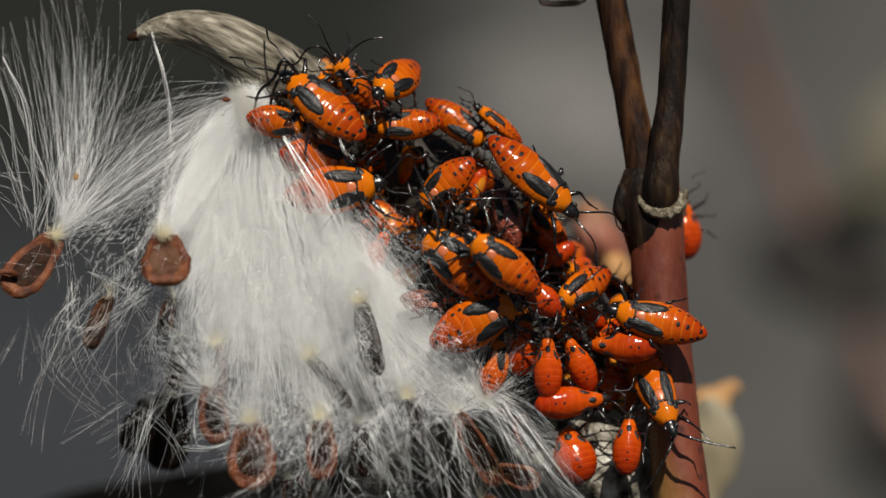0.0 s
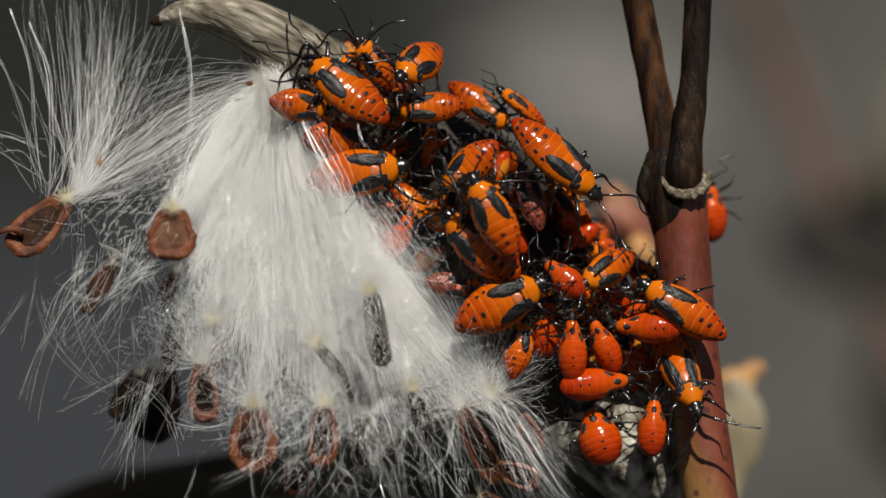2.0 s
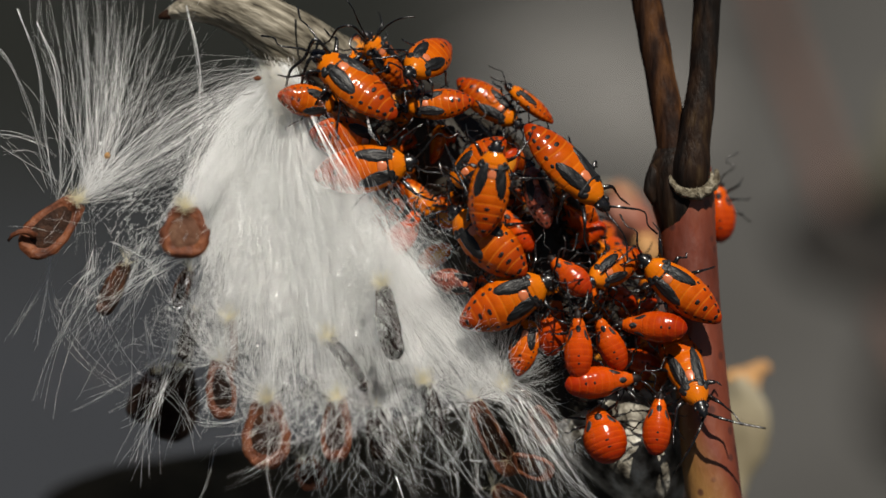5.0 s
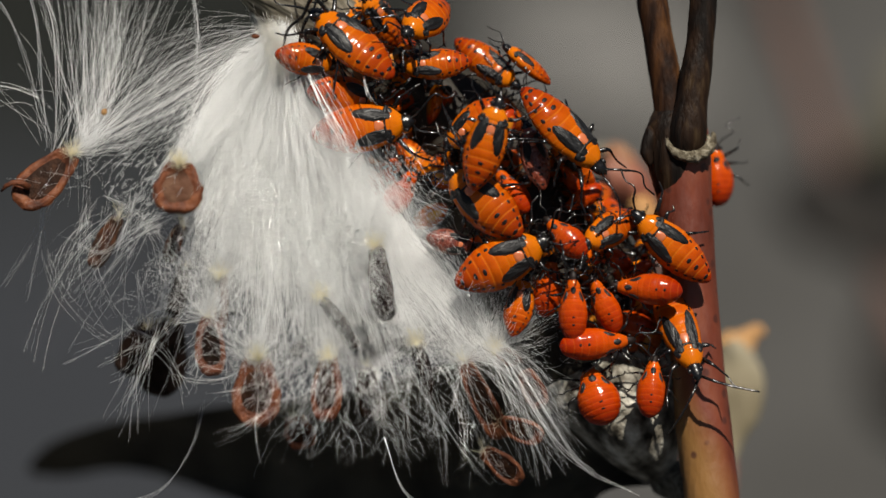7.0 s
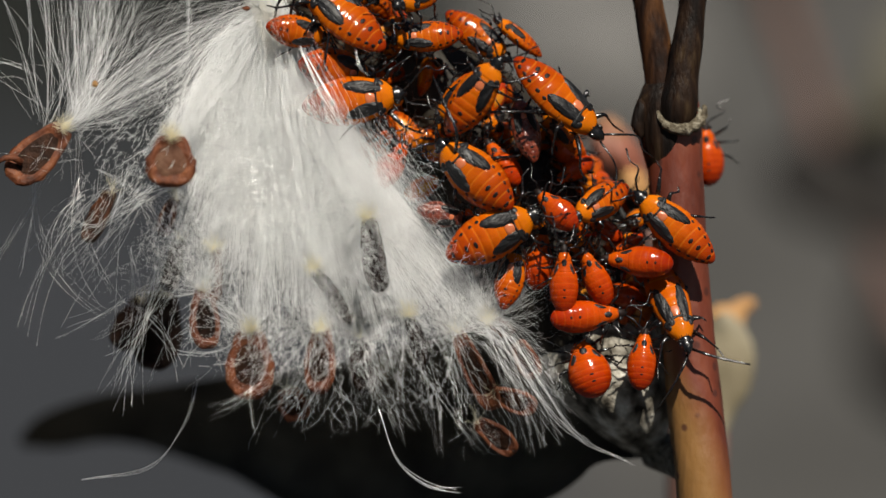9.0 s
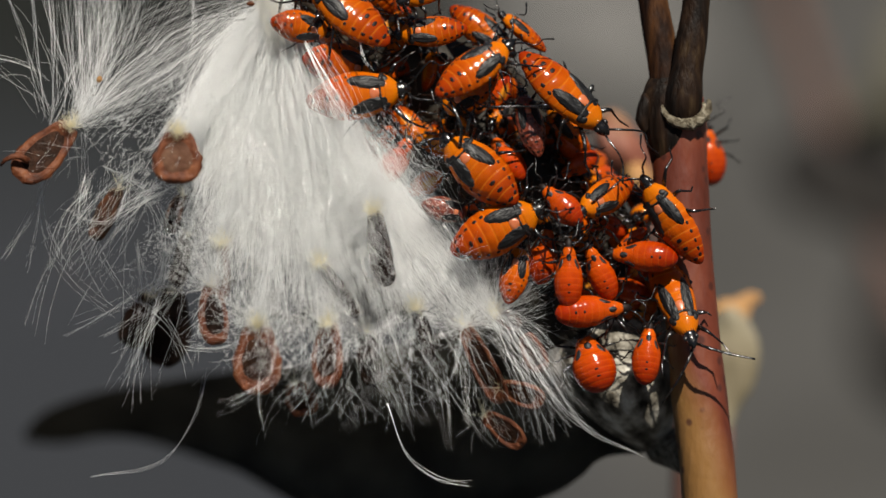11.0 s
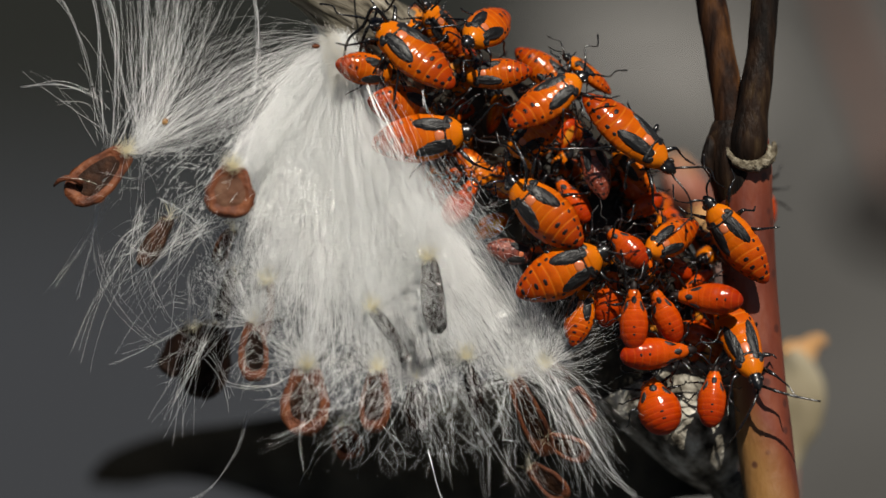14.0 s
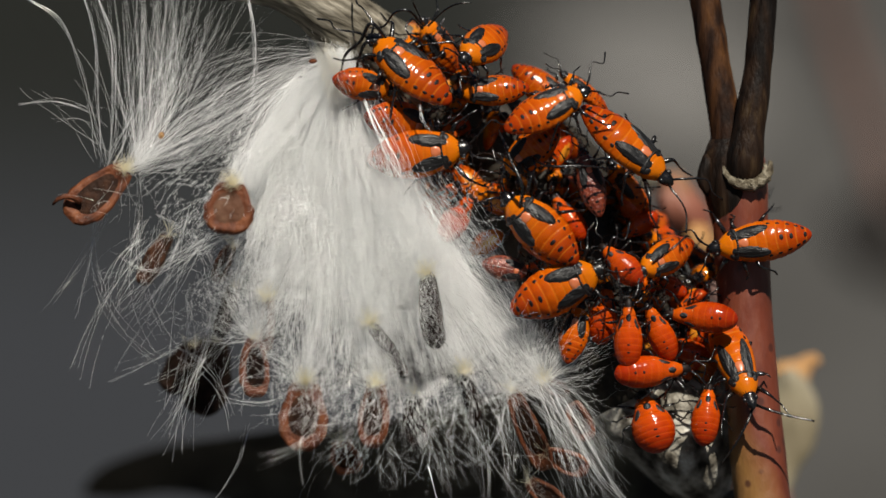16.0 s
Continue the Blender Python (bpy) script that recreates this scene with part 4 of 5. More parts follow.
# ---- floss and seeds ----
HUB = at(556, 112, 3)
rng = np.random.default_rng(5)


def hulls(x0, y0, d0, x1, y1, d1, bow, bow_d, wild):
    """Bezier hulls between two sets of plan places, bowed sideways by bow and towards the viewer by bow_d."""
    n = len(x0)
    dx, dy = x1 - x0, y1 - y0
    long = np.hypot(dx, dy) + 1e-6
    nx, ny = -dy / long, dx / long
    out = []
    for f in (0.0, 1 / 3, 2 / 3, 1.0):
        k = 1.0 if 0 < f < 1 else 0.0
        jx, jy, jd = (rng.normal(0, 1, n) * wild * k * long for _ in range(3))
        out.append(at_many(x0 + dx * f + nx * bow * k + jx, y0 + dy * f + ny * bow * k + jy, d0 + (d1 - d0) * f + bow_d * k + jd * 0.06))
    return np.stack(out, axis=1)


def spray(name, parent, frame_of, ox, oy, d0, low, high, reach, bend, d1, wave, full, cols=40, rows=26):
    """A thin combed spray of floss that spreads from one point, angles counted from the right upwards."""
    verts, faces, uv, dens = [], [], [], []
    back = frame_of.inverted()
    for i in range(rows + 1):
        for j in range(cols + 1):
            f, g = i / rows, j / cols
            a = low + (high - low) * g
            r = 3 + reach * f * (1 + 0.22 * noise.noise(Vector((a * 0.09, wave, 1))))
            aa = a + bend * f + 3 * f * noise.noise(Vector((a * 0.1, f * 2, wave)))
            d = d0 + (d1 - d0) * f + 1.5 * f * noise.noise(Vector((a * 0.1, f * 2, wave + 4)))
            verts.append(back @ at(ox + r * math.cos(radians(aa)), oy - r * math.sin(radians(aa)), d))
            uv.append((a / 60 + wave, f * reach / 520 + wave))
            side = min(1, g / 0.3) * min(1, (1 - g) / 0.3)
            dens.append(full * side * min(1, (1 - f) / 0.6))
    for i in range(rows):
        for j in range(cols):
            faces.append((i * (cols + 1) + j, i * (cols + 1) + j + 1, (i + 1) * (cols + 1) + j + 1, (i + 1) * (cols + 1) + j))
    me = mesh_of(name, verts, faces, HAZE)
    layer = me.uv_layers.new(name="combed")
    for loop in me.loops:
        layer.data[loop.index].uv = uv[loop.vertex_index]
    me.attributes.new("density", "FLOAT", "POINT").data.foreach_set("value", dens)
    return part(name, me, parent, "thin spray of floss")


SWAYING = []


def seed(base, tip, wide, turn, rim, kernel, label, sheaf=160, burst=120, aim=90, spread=70, reach=150, lean=1.0, thick=1.0):
    """A flat seed with its tuft: base is where the floss joins, tip the far end, turn degrees about its length."""
    b, t = at(*base), at(*tip)
    y = (t - b).normalized()
    z = (NEAR - y * NEAR.dot(y)).normalized()
    z = Matrix.Rotation(radians(turn), 3, y) @ z
    x = y.cross(z)
    m = Matrix((x, y, z)).transposed().to_4x4()
    m.translation = b
    root = new("milkweed_seed")
    root.matrix_basis = m
    tagged(root, label, "seed", "seeds of the pod")
    long, w = (t - b).length, wide * UNIT / 2

    def outline(u, shrink):
        return w * shrink * (0.42 + 0.58 * min(1, u / 0.5) ** 0.7) * max(0.0, 1 - max(0.0, (u - 0.45) / 0.55) ** 3.4) ** 0.5

    def plate(name, material, y0, y1, shrink, half, rimmed, wob):
        n, k = 22, 14
        verts, faces = [], []
        for side in (1, -1):
            for i in range(n + 1):
                u = i / n
                yy = long * (y0 + (y1 - y0) * u)
                ww = outline(0.02 + 0.96 * u, shrink) * (1 + wob * noise.noise(Vector((u * 5, base[0], side))))
                for j in range(k + 1):
                    s = -1 + 2 * j / k
                    edge = max(abs(s), abs(2 * u - 1)) if rimmed else (abs(s) ** 2.8 + abs(2 * u - 1) ** 2.8) ** (1 / 2.8)
                    if rimmed:
                        zz = half * (0.55 + 0.75 * math.exp(-((edge - 0.84) / 0.13) ** 2)) * max(0.0, 1 - max(0, edge - 0.9) / 0.1) ** 0.5
                    else:
                        zz = half * max(0.0, 1 - min(1, edge) ** 3) ** 0.5 * (1 - 0.18 * math.exp(-(s / 0.12) ** 2))
                    zz *= 1 + (0.3 if rimmed else 0.08) * noise.noise(Vector((s * 3, u * 6, base[1])))
                    verts.append((ww * s, yy, side * zz + 0.0002 * math.sin(3 * u + base[0])))
        for side in (0, 1):
            off = side * (n + 1) * (k + 1)
            for i in range(n):
                for j in range(k):
                    q = (off + i * (k + 1) + j, off + i * (k + 1) + j + 1, off + (i + 1) * (k + 1) + j + 1, off + (i + 1) * (k + 1) + j)
                    faces.append(q if side == 0 else q[::-1])
        return mesh_of(name, verts, faces, material)

    coat = part("seed_coat", plate("seed_coat", rim, 0.0, 1.0, 1.0, 0.00038 * thick, True, 0.13), root)
    part("kernel", plate("kernel", kernel, 0.09, 0.89, 0.78, 0.00036 * thick, False, 0.08), coat, "dark raised kernel")
    bx, by, bd = base
    sets = []
    if sheaf:
        x0 = 556 + rng.normal(0, 10, sheaf)
        y0 = 112 + rng.normal(0, 12, sheaf)
        sets.append(hulls(x0, y0, np.full(sheaf, 3.0) + rng.normal(0, 1, sheaf), bx + rng.normal(0, 4, sheaf), by + rng.normal(0, 3, sheaf),
                          bd + rng.normal(0, 0.3, sheaf), rng.normal(0, 34, sheaf) * lean, np.abs(rng.normal(2.5, 2, sheaf)), 0.03))
    if burst:
        burst = int(burst * (0.14 if by > 600 else 0.3))
        a = np.radians(aim + rng.normal(0, spread * 0.6, burst))
        r = reach * rng.uniform(0.35, 1.1, burst)
        sets.append(hulls(bx + rng.normal(0, 3, burst), by + rng.normal(0, 3, burst), bd + rng.normal(0, 0.2, burst), bx + r * np.cos(a), by + r * np.sin(a),
                          bd + rng.normal(1, 3, burst), rng.normal(0, 16, burst), rng.normal(0.5, 1, burst), 0.05))
    if sets:
        c = np.concatenate(sets)
        tagged(part("floss", fibres("floss", c, rng.uniform(0.000008, 0.000018, len(c)), FLOSS, m, 14, 0.00030), root, "silky white floss tuft"), kind="stuff")
        if sheaf >= 60 and 400 < bx < 900:
            tagged(spray("tuft_haze", root, m, bx, by, bd - 0.2, 0, 195, 105, 0, bd + 1.6, bx * 0.07, 1.05, 30, 12), kind="stuff")
        if sheaf >= 60 and 400 < bx < 960:
            # the parachute: threads that spread from the root up and to all sides
            n = 320
            a = np.radians(270 + rng.normal(0, 50, n))
            r = rng.uniform(40, 190, n) * (0.75 + 0.25 * np.cos(a - np.radians(270)))
            c = hulls(bx + rng.normal(0, 5, n), by + rng.normal(0, 5, n), bd + rng.normal(0.2, 0.3, n), bx + r * np.cos(a), by + r * np.sin(a), bd + rng.normal(1.2, 0.9, n), rng.normal(0, 20, n), rng.normal(0.8, 0.6, n), 0.03)
            tagged(part("parachute", fibres("parachute", c, rng.uniform(0.000008, 0.000019, n), FLOSS, m, 11, 0.0003), root, "silky spreading floss"), kind="stuff")
        n = 170 if sheaf >= 90 else 24
        a = np.radians(rng.uniform(0, 360, n))
        r = rng.uniform(9, 25, n)
        c = hulls(bx + rng.normal(0, 3, n), by + rng.normal(0, 3, n), bd + rng.uniform(0, 1.5, n), bx + r * np.cos(a), by - 8 + r * np.sin(a), bd + rng.uniform(0.5, 2.6, n), np.zeros(n), np.zeros(n), 0.05)
        tagged(part("tuft_base", fibres("tuft_base", c, np.full(n, 0.000020), CREAM, m, 5), root, "yellowish root of the floss"), kind="stuff")
    SWAYING.append((root, m.copy(), 1.0 if bx < 470 else 0.6))
    return root


BROWN, DARK = "flat brown milkweed seed with a raised rim", "dark brown milkweed seed hanging in white floss"
beaked = seed((186, 330, 7), (92, 424, 9), 74, 8, SEED_RIM, SEED_CORE, BROWN, 95, 24, 85, 60, 150, 1.7)
into = beaked.matrix_basis.inverted()
v, f = tube([into @ at(*p) for p in ((112, 392, 9.3), (96, 384, 9.6), (82, 384, 9.8), (70, 390, 9.8), (62, 400, 9.6))], [UNIT * r for r in (6, 6, 5, 4, 2)], 10)
part("beak", mesh_of("beak", v, f, SEED_RIM), beaked, "curled beak of the rim")
seed((377, 345, 13), (373, 436, 14), 84, 0, SEED_RIM, SEED_PALE, BROWN, 150, 60, 270, 30, 60, 1.4)
seed((722, 488, 11.2), (746, 622, 11.4), 48, 40, SEED_DARK, SEED_DARK, DARK, 160, 90, 90, 90, 110)
seed((625, 580, 11.2), (692, 676, 11.2), 24, 55, SEED_DARK, SEED_DARK, DARK, 160, 110, 80, 90, 120)
seed((450, 542, 9), (452, 640, 8), 26, 55, SEED_RIM, SEED_DARK, BROWN, 200, 80, 80, 80, 110)
seed((515, 688, 10.5), (513, 812, 10.8), 84, 0, SEED_RIM, SEED_CORE, BROWN, 120, 110, 100, 70, 150)
seed((640, 685, 10.8), (638, 802, 11), 58, 20, SEED_RIM, SEED_CORE, BROWN, 100, 110, 90, 70, 170)
seed((430, 615, 9), (440, 722, 9.2), 58, -30, SEED_RIM, SEED_DARK, BROWN, 60, 60, 110, 70, 150)
seed((272, 442, 4), (222, 532, 4), 40, 28, SEED_MID, SEED_MID, DARK, 0, 34, 110, 60, 150)
seed((384, 456, 5), (357, 522, 5), 30, 30, SEED_MID, SEED_DARK, DARK, 60, 40, 100, 60, 130)
seed((392, 525, 1), (364, 620, 1), 34, 40, SEED_DARK, SEED_DARK, DARK, 60, 50, 110, 60, 150)
seed((362, 622, -7), (340, 758, -8), 92, 14, SEED_DARK, SEED_DARK, DARK, 20, 30, 110, 60, 220)
seed((324, 634, -5), (280, 720, -6), 62, 22, SEED_DARK, SEED_DARK, DARK, 0, 30, 120, 60, 120)
seed((795, 660, 10.5), (820, 760, 10), 34, 60, SEED_DARK, SEED_CORE, DARK, 140, 130, 85, 55, 170)
seed((935, 672, 4), (978, 690, 2), 30, 30, SEED_RIM, SEED_CORE, BROWN, 100, 100, 55, 30, 200)
seed((985, 710, 4), (1022, 772, 4), 46, 30, SEED_RIM, SEED_CORE, BROWN, 0, 0)
seed((880, 690, 5), (948, 830, 3), 48, 20, SEED_RIM, SEED_CORE, BROWN, 60, 100, 75, 40, 190)
seed((942, 800, 3), (1022, 826, 3), 46, 20, SEED_RIM, SEED_CORE, BROWN, 0, 60, 80, 50, 120)
seed((915, 850, 2), (985, 905, 2), 46, 20, SEED_RIM, SEED_CORE, BROWN, 0, 60, 80, 50, 120)
seed((580, 790, 0), (600, 850, -1), 60, 20, SEED_RIM, SEED_CORE, BROWN, 0, 50, 100, 50, 130)
seed((710, 700, 9), (720, 800, 9), 50, 40, SEED_DARK, SEED_DARK, DARK, 60, 110, 90, 50, 160)


def floss_mass():
    """The main sheet of floss, still packed where it leaves the pod."""
    root = new("floss_mass")
    root.location = HUB
    tagged(root, "silky white milkweed floss spilling from the split pod", "floss", kind="stuff")
    frame0 = Matrix.Translation(HUB)

    def fan(n, locks, radius, low, high, bottom, bulge, material, name, label):
        # threads lie in locks that share one curve
        la = np.sort(rng.uniform(low, high, locks))
        far = np.interp(la, [50, 56, 65, 80, 90, 97, 104, 112, 120, 130, 140, 152, 165], [520, 620, 625, 575, 540, 500, 445, 375, 325, 330, 380, 400, 380])
        lr1 = 0.95 * far * rng.uniform(0.25, 1.0, locks) ** 0.65
        lr0 = np.abs(rng.normal(0, 0.12, locks)) * far
        lbow = np.where(la < 74, (74 - la) * 2.8, 0) + (la - 100) * rng.uniform(-0.1, 0.6, locks) + rng.normal(0, 20, locks)
        ldep = rng.normal(0, 0.8, locks)
        pick = rng.integers(0, locks, n)
        a = la[pick] + rng.normal(0, 0.9, n)
        f = far[pick]
        r1 = lr1[pick] * (1 + rng.normal(0, 0.09, n))
        r0 = np.abs(lr0[pick] * (1 + rng.normal(0, 0.1, n)))
        k, k0 = np.radians(a), np.radians(a + rng.normal(0, 1.5, n) + np.where(a < 74, (74 - a) * 0.8, 0))
        depth = lambda r: bottom + 1.5 + bulge * 0.92 * np.clip(r / f, 0, 1.1) ** 1.7
        edge = 1 - np.clip(np.abs(a - 103) / 62, 0, 1) ** 2
        start = 0.12 * (90 - a)
        x0, y0 = 556 + start + r0 * np.cos(k0), 112 + np.abs(start) + r0 * np.sin(k0)
        x1, y1 = 556 + r1 * np.cos(k), 112 + r1 * np.sin(k)
        c = hulls(x0, y0, depth(r0) * (0.5 + 0.5 * edge) + ldep[pick] + rng.normal(0, 0.25, n), x1, y1, depth(r1) * (0.3 + 0.7 * edge) + ldep[pick] + rng.normal(0, 0.5, n),
                  lbow[pick] + rng.normal(0, 5, n), -bulge * 0.08 * edge, 0.010)
        part(name, fibres(name, c, rng.uniform(0.6, 1.2, n) * radius, material, frame0), root, label)

    fan(2800, 460, 0.00006, 56, 126, -3.0, 8, CORE, "packed_floss", "densely packed inner floss")
    def sheet(share, low, high, wave, full):
        # a combed layer; its threads run from the hub outwards
        rows, cols = 46, 90
        verts, faces, uv, dens = [], [], [], []
        for i in range(rows + 1):
            for j in range(cols + 1):
                f, g = i / rows, j / cols
                a = low + (high - low) * g
                far = float(np.interp(a, [55, 60, 65, 80, 90, 97, 104, 112, 120, 127, 134, 142, 150, 158], [690, 690, 680, 640, 630, 610, 530, 430, 360, 315, 335, 375, 425, 400])) * share
                far *= 1 + 0.10 * noise.noise(Vector((a * 0.35, share * 9, 0)))
                r = 8 + (far - 8) * f
                aa = a + (max(0, 74 - a) * 0.75) * (1 - f) + 4.5 * f * noise.noise(Vector((a * 0.11, f * 2.2, wave))) + 1.2 * noise.noise(Vector((a * 0.3, f * 4, wave)))
                edge = 1 - min(1, abs(a - 103) / 62) ** 2
                d = (0.5 + 9.0 * share * f ** 1.7) * (0.35 + 0.65 * edge)
                d += -3.2 * f + 2.4 * f * noise.noise(Vector((a * 0.17, f * 3.2, wave * 0.1 + 4))) + 0.5 * f * noise.noise(Vector((a * 0.8, f * 3, wave + 8)))
                verts.append(at(556 + r * math.cos(radians(aa)), 112 + r * math.sin(radians(aa)), d) - HUB)
                uv.append((a / 60 + wave, f + wave))
                side = min(1, (a - low) / 13) * min(1, (high - a) / 8)
                thin = 1 - 0.40 * min(1, max(0, (a - 118) / 14))
                end = min(1, (1 - f) / 0.18)
                dens.append((full + 0.15 * math.exp(-((a - 100) / 22) ** 2 - ((f - 0.42) / 0.3) ** 2)) * side * thin * end)
        for i in range(rows):
            for j in range(cols):
                faces.append((i * (cols + 1) + j, i * (cols + 1) + j + 1, (i + 1) * (cols + 1) + j + 1, (i + 1) * (cols + 1) + j))
        me = mesh_of("combed_sheet", verts, faces, VEIL)
        layer = me.uv_layers.new(name="combed")
        for loop in me.loops:
            layer.data[loop.index].uv = uv[loop.vertex_index]
        me.attributes.new("density", "FLOAT", "POINT").data.foreach_set("value", dens)
        part("combed_sheet", me, root, "soft combed sheet of floss")

    spray("combed_spray", root, frame0, 188, 328, 5, 4, 60, 430, 0, 2, 11.0, 1.3)
    spray("combed_spray", root, frame0, 188, 326, 6, -12, 44, 340, 8, 3, 31.0, 1.3)
    spray("combed_spray", root, frame0, 188, 328, 5, 34, 92, 340, 20, 4, 15.0, 0.65)
    spray("combed_spray", root, frame0, 330, 350, 4, 190, 300, 200, 8, 5, 19.0, 0.62)
    spray("combed_spray", root, frame0, 400, 470, 4, 215, 290, 170, 0, 3, 23.0, 0.5)
    # the cloudy lower part: soft lobes round the tuft roots
    for x, y, d, low, high, reach, wave in ((620, 550, 10.0, 195, 345, 165, 41.0), (722, 480, 10.2, 220, 352, 200, 43.0), (800, 640, 9.0, 200, 345, 130, 45.0), (470, 535, 9.0, 225, 330, 120, 47.0),
                                            (925, 640, 6.0, 215, 345, 90, 49.0), (560, 500, 9.6, 225, 325, 205, 51.0), (860, 560, 8.0, 225, 350, 140, 53.0), (690, 590, 9.6, 215, 330, 145, 55.0)):
        spray("cloudy_lobe", root, frame0, x, y, d, low, high, reach, 0, d + 1.2, wave, 1.2, 34, 16)
    # thin mist of floss between the hanging seeds
    for x, y, d, low, high, reach, full, wave in ((560, 640, 11.0, 215, 335, 200, 0.95, 61.0), (740, 640, 11.5, 210, 335, 230, 1.1, 63.0), (900, 660, 8.5, 225, 340, 200, 1.0, 65.0), (420, 560, 7.0, 205, 320, 180, 0.7, 67.0),
                                                  (300, 390, 3.5, 120, 300, 130, 0.95, 69.0), (385, 345, 12.0, 30, 150, 120, 1.1, 71.0)):
        spray("floss_mist", root, frame0, x, y, d, low, high, reach, 0, d + 1.0, wave, full, 34, 16)
    sheet(0.90, 57, 152, 0.0, 1.0)
    sheet(0.97, 55, 156, 3.0, 1.0)
    sheet(1.02, 56, 140, 6.0, 1.0)
    fan(17000, 520, 0.000012, 54, 131, -0.5, 10, FLOSS, "loose_floss", "loose shining outer floss")

    # short tangled wisps over the lower, cloudy part
    n = 1500
    wa, wr = np.radians(rng.uniform(56, 112, n)), rng.uniform(0.30, 0.70, n) ** 0.8
    wr *= np.interp(np.degrees(wa), [56, 65, 80, 90, 97, 104, 112], [600, 590, 540, 500, 470, 425, 360])
    wx, wy = 556 + wr * np.cos(wa), 112 + wr * np.sin(wa)
    way, span = wa + rng.normal(0, 0.42, n), rng.uniform(50, 150, n)
    wd = 3 + 6 * np.sin(np.pi * np.clip(wr / 720, 0, 1)) + rng.normal(0, 1.2, n)
    c = hulls(wx, wy, wd, wx + span * np.cos(way), wy + span * np.sin(way), wd + rng.normal(0, 1, n), rng.normal(0, 16, n), rng.normal(0.4, 0.6, n), 0.05)
    part("wisps", fibres("wisps", c, rng.uniform(0.000008, 0.000017, n), FLOSS, frame0, 7), root, "short tangled wisps")

    def plume(n, x0, y0, s0, x1, y1, sx, sy, d0, d1, bow, bow_s, radius, name, thread=FLOSS, curl=0.0006):
        c = hulls(x0 + rng.normal(0, s0, n), y0 + rng.normal(0, s0, n), d0 + rng.normal(0, 1, n), x1 + rng.normal(0, sx, n), y1 + rng.normal(0, sy, n),
                  d1 + rng.normal(0, 3, n), rng.normal(bow, bow_s, n), rng.normal(0, 1.5, n), 0.02)
        part(name, fibres(name, c, rng.uniform(0.6, 1.2, n) * radius, thread, frame0, 20, curl), root)

    plume(70, 200, 312, 8, 236, 20, 27, 100, 4, -2, 26, 12, 0.000012, "plume")
    plume(40, 205, 310, 9, 330, 20, 45, 50, 4, 2, 14, 12, 0.000016, "plume")
    plume(55, 205, 318, 10, 440, 105, 66, 26, 4, 3, 10, 14, 0.000016, "plume")
    plume(50, 205, 325, 10, 544, 104, 10, 7, 4, -2, -14, 52, 0.000010, "plume")
    plume(50, 290, 300, 40, 546, 108, 9, 7, 3, -2, -10, 24, 0.000018, "plume")
    plume(8, 170, 345, 10, 130, 40, 50, 110, 4, 4, 40, 26, 0.000026, "plume")
    plume(9, 150, 320, 16, 50, 200, 50, 50, 4, 6, 30, 40, 0.000024, "plume")
    plume(18, 290, 420, 36, 200, 600, 55, 60, 2, 3, 10, 24, 0.000020, "plume", GLINT)
    def locks(k, m, x0, y0, sx0, sy0, x1, y1, sx, sy, d0, d1, bow, bow_s, radius, name, loose=3.5):
        # strands that cling together along one curve and part towards the tip
        ax, ay, bx, by = rng.normal(x0, sx0, k), rng.normal(y0, sy0, k), rng.normal(x1, sx, k), rng.normal(y1, sy, k)
        dd, ee, bb, bd = d0 + rng.normal(0, 1, k), d1 + rng.normal(0, 2, k), rng.normal(bow, bow_s, k), rng.normal(0.5, 1.5, k)
        q = np.repeat(np.arange(k), m)
        n = k * m
        c = hulls(ax[q] + rng.normal(0, loose, n), ay[q] + rng.normal(0, loose, n), dd[q] + rng.normal(0, 0.3, n), bx[q] + rng.normal(0, loose * 2.6, n), by[q] + rng.normal(0, loose * 2.6, n),
                  ee[q] + rng.normal(0, 0.6, n), bb[q] + rng.normal(0, 4, n), bd[q], 0.025)
        part(name, fibres(name, c, rng.uniform(0.5, 1.2, n) * radius, GLINT, frame0, 20, 0.00022), root)

    locks(9, 5, 205, 305, 12, 10, 185, 40, 45, 90, 5, -1.5, 20, 34, 0.000022, "glinting_lock", 6)
    locks(8, 5, 225, 300, 20, 14, 320, 60, 60, 60, 5, -1, 10, 30, 0.000020, "glinting_lock", 6)
    locks(7, 5, 400, 330, 18, 14, 420, 180, 50, 50, 13, 9, 0, 26, 0.000020, "glinting_lock", 5)
    locks(8, 5, 300, 425, 45, 30, 205, 600, 60, 60, 3, 7, 6, 40, 0.000021, "glinting_lock", 6)
    locks(5, 4, 200, 400, 40, 30, 140, 545, 60, 60, 3, 7, -10, 40, 0.000018, "glinting_lock")
    locks(7, 5, 350, 590, 40, 40, 275, 770, 50, 50, 1, 6, 0, 40, 0.000021, "glinting_lock", 7)
    locks(14, 5, 570, 665, 85, 25, 560, 800, 90, 40, 10, 13.5, 0, 24, 0.000017, "fringe")
    locks(17, 5, 770, 665, 75, 30, 800, 830, 80, 40, 11, 15, 0, 22, 0.000017, "fringe")
    locks(16, 6, 920, 675, 20, 18, 1035, 845, 30, 40, 8, 12, -22, 16, 0.000017, "fringe")
    for a in (62, 68, 74, 80, 87, 94, 101, 108):
        ca, sa = math.cos(radians(a)), math.sin(radians(a))
        for f0, f1, d in ((190, 330, 6.0), (320, 470, 8.0), (430, 575, 10.0)):
            if f1 > 480 and a > 100:
                continue
            locks(7, 5, 556 + f0 * ca, 112 + f0 * sa, 26, 40, 556 + f1 * ca, 112 + f1 * sa, 34, 40, d - 0.5, d + 3.0, 0, 10, 0.000022, "sheen_lock", 4.5)

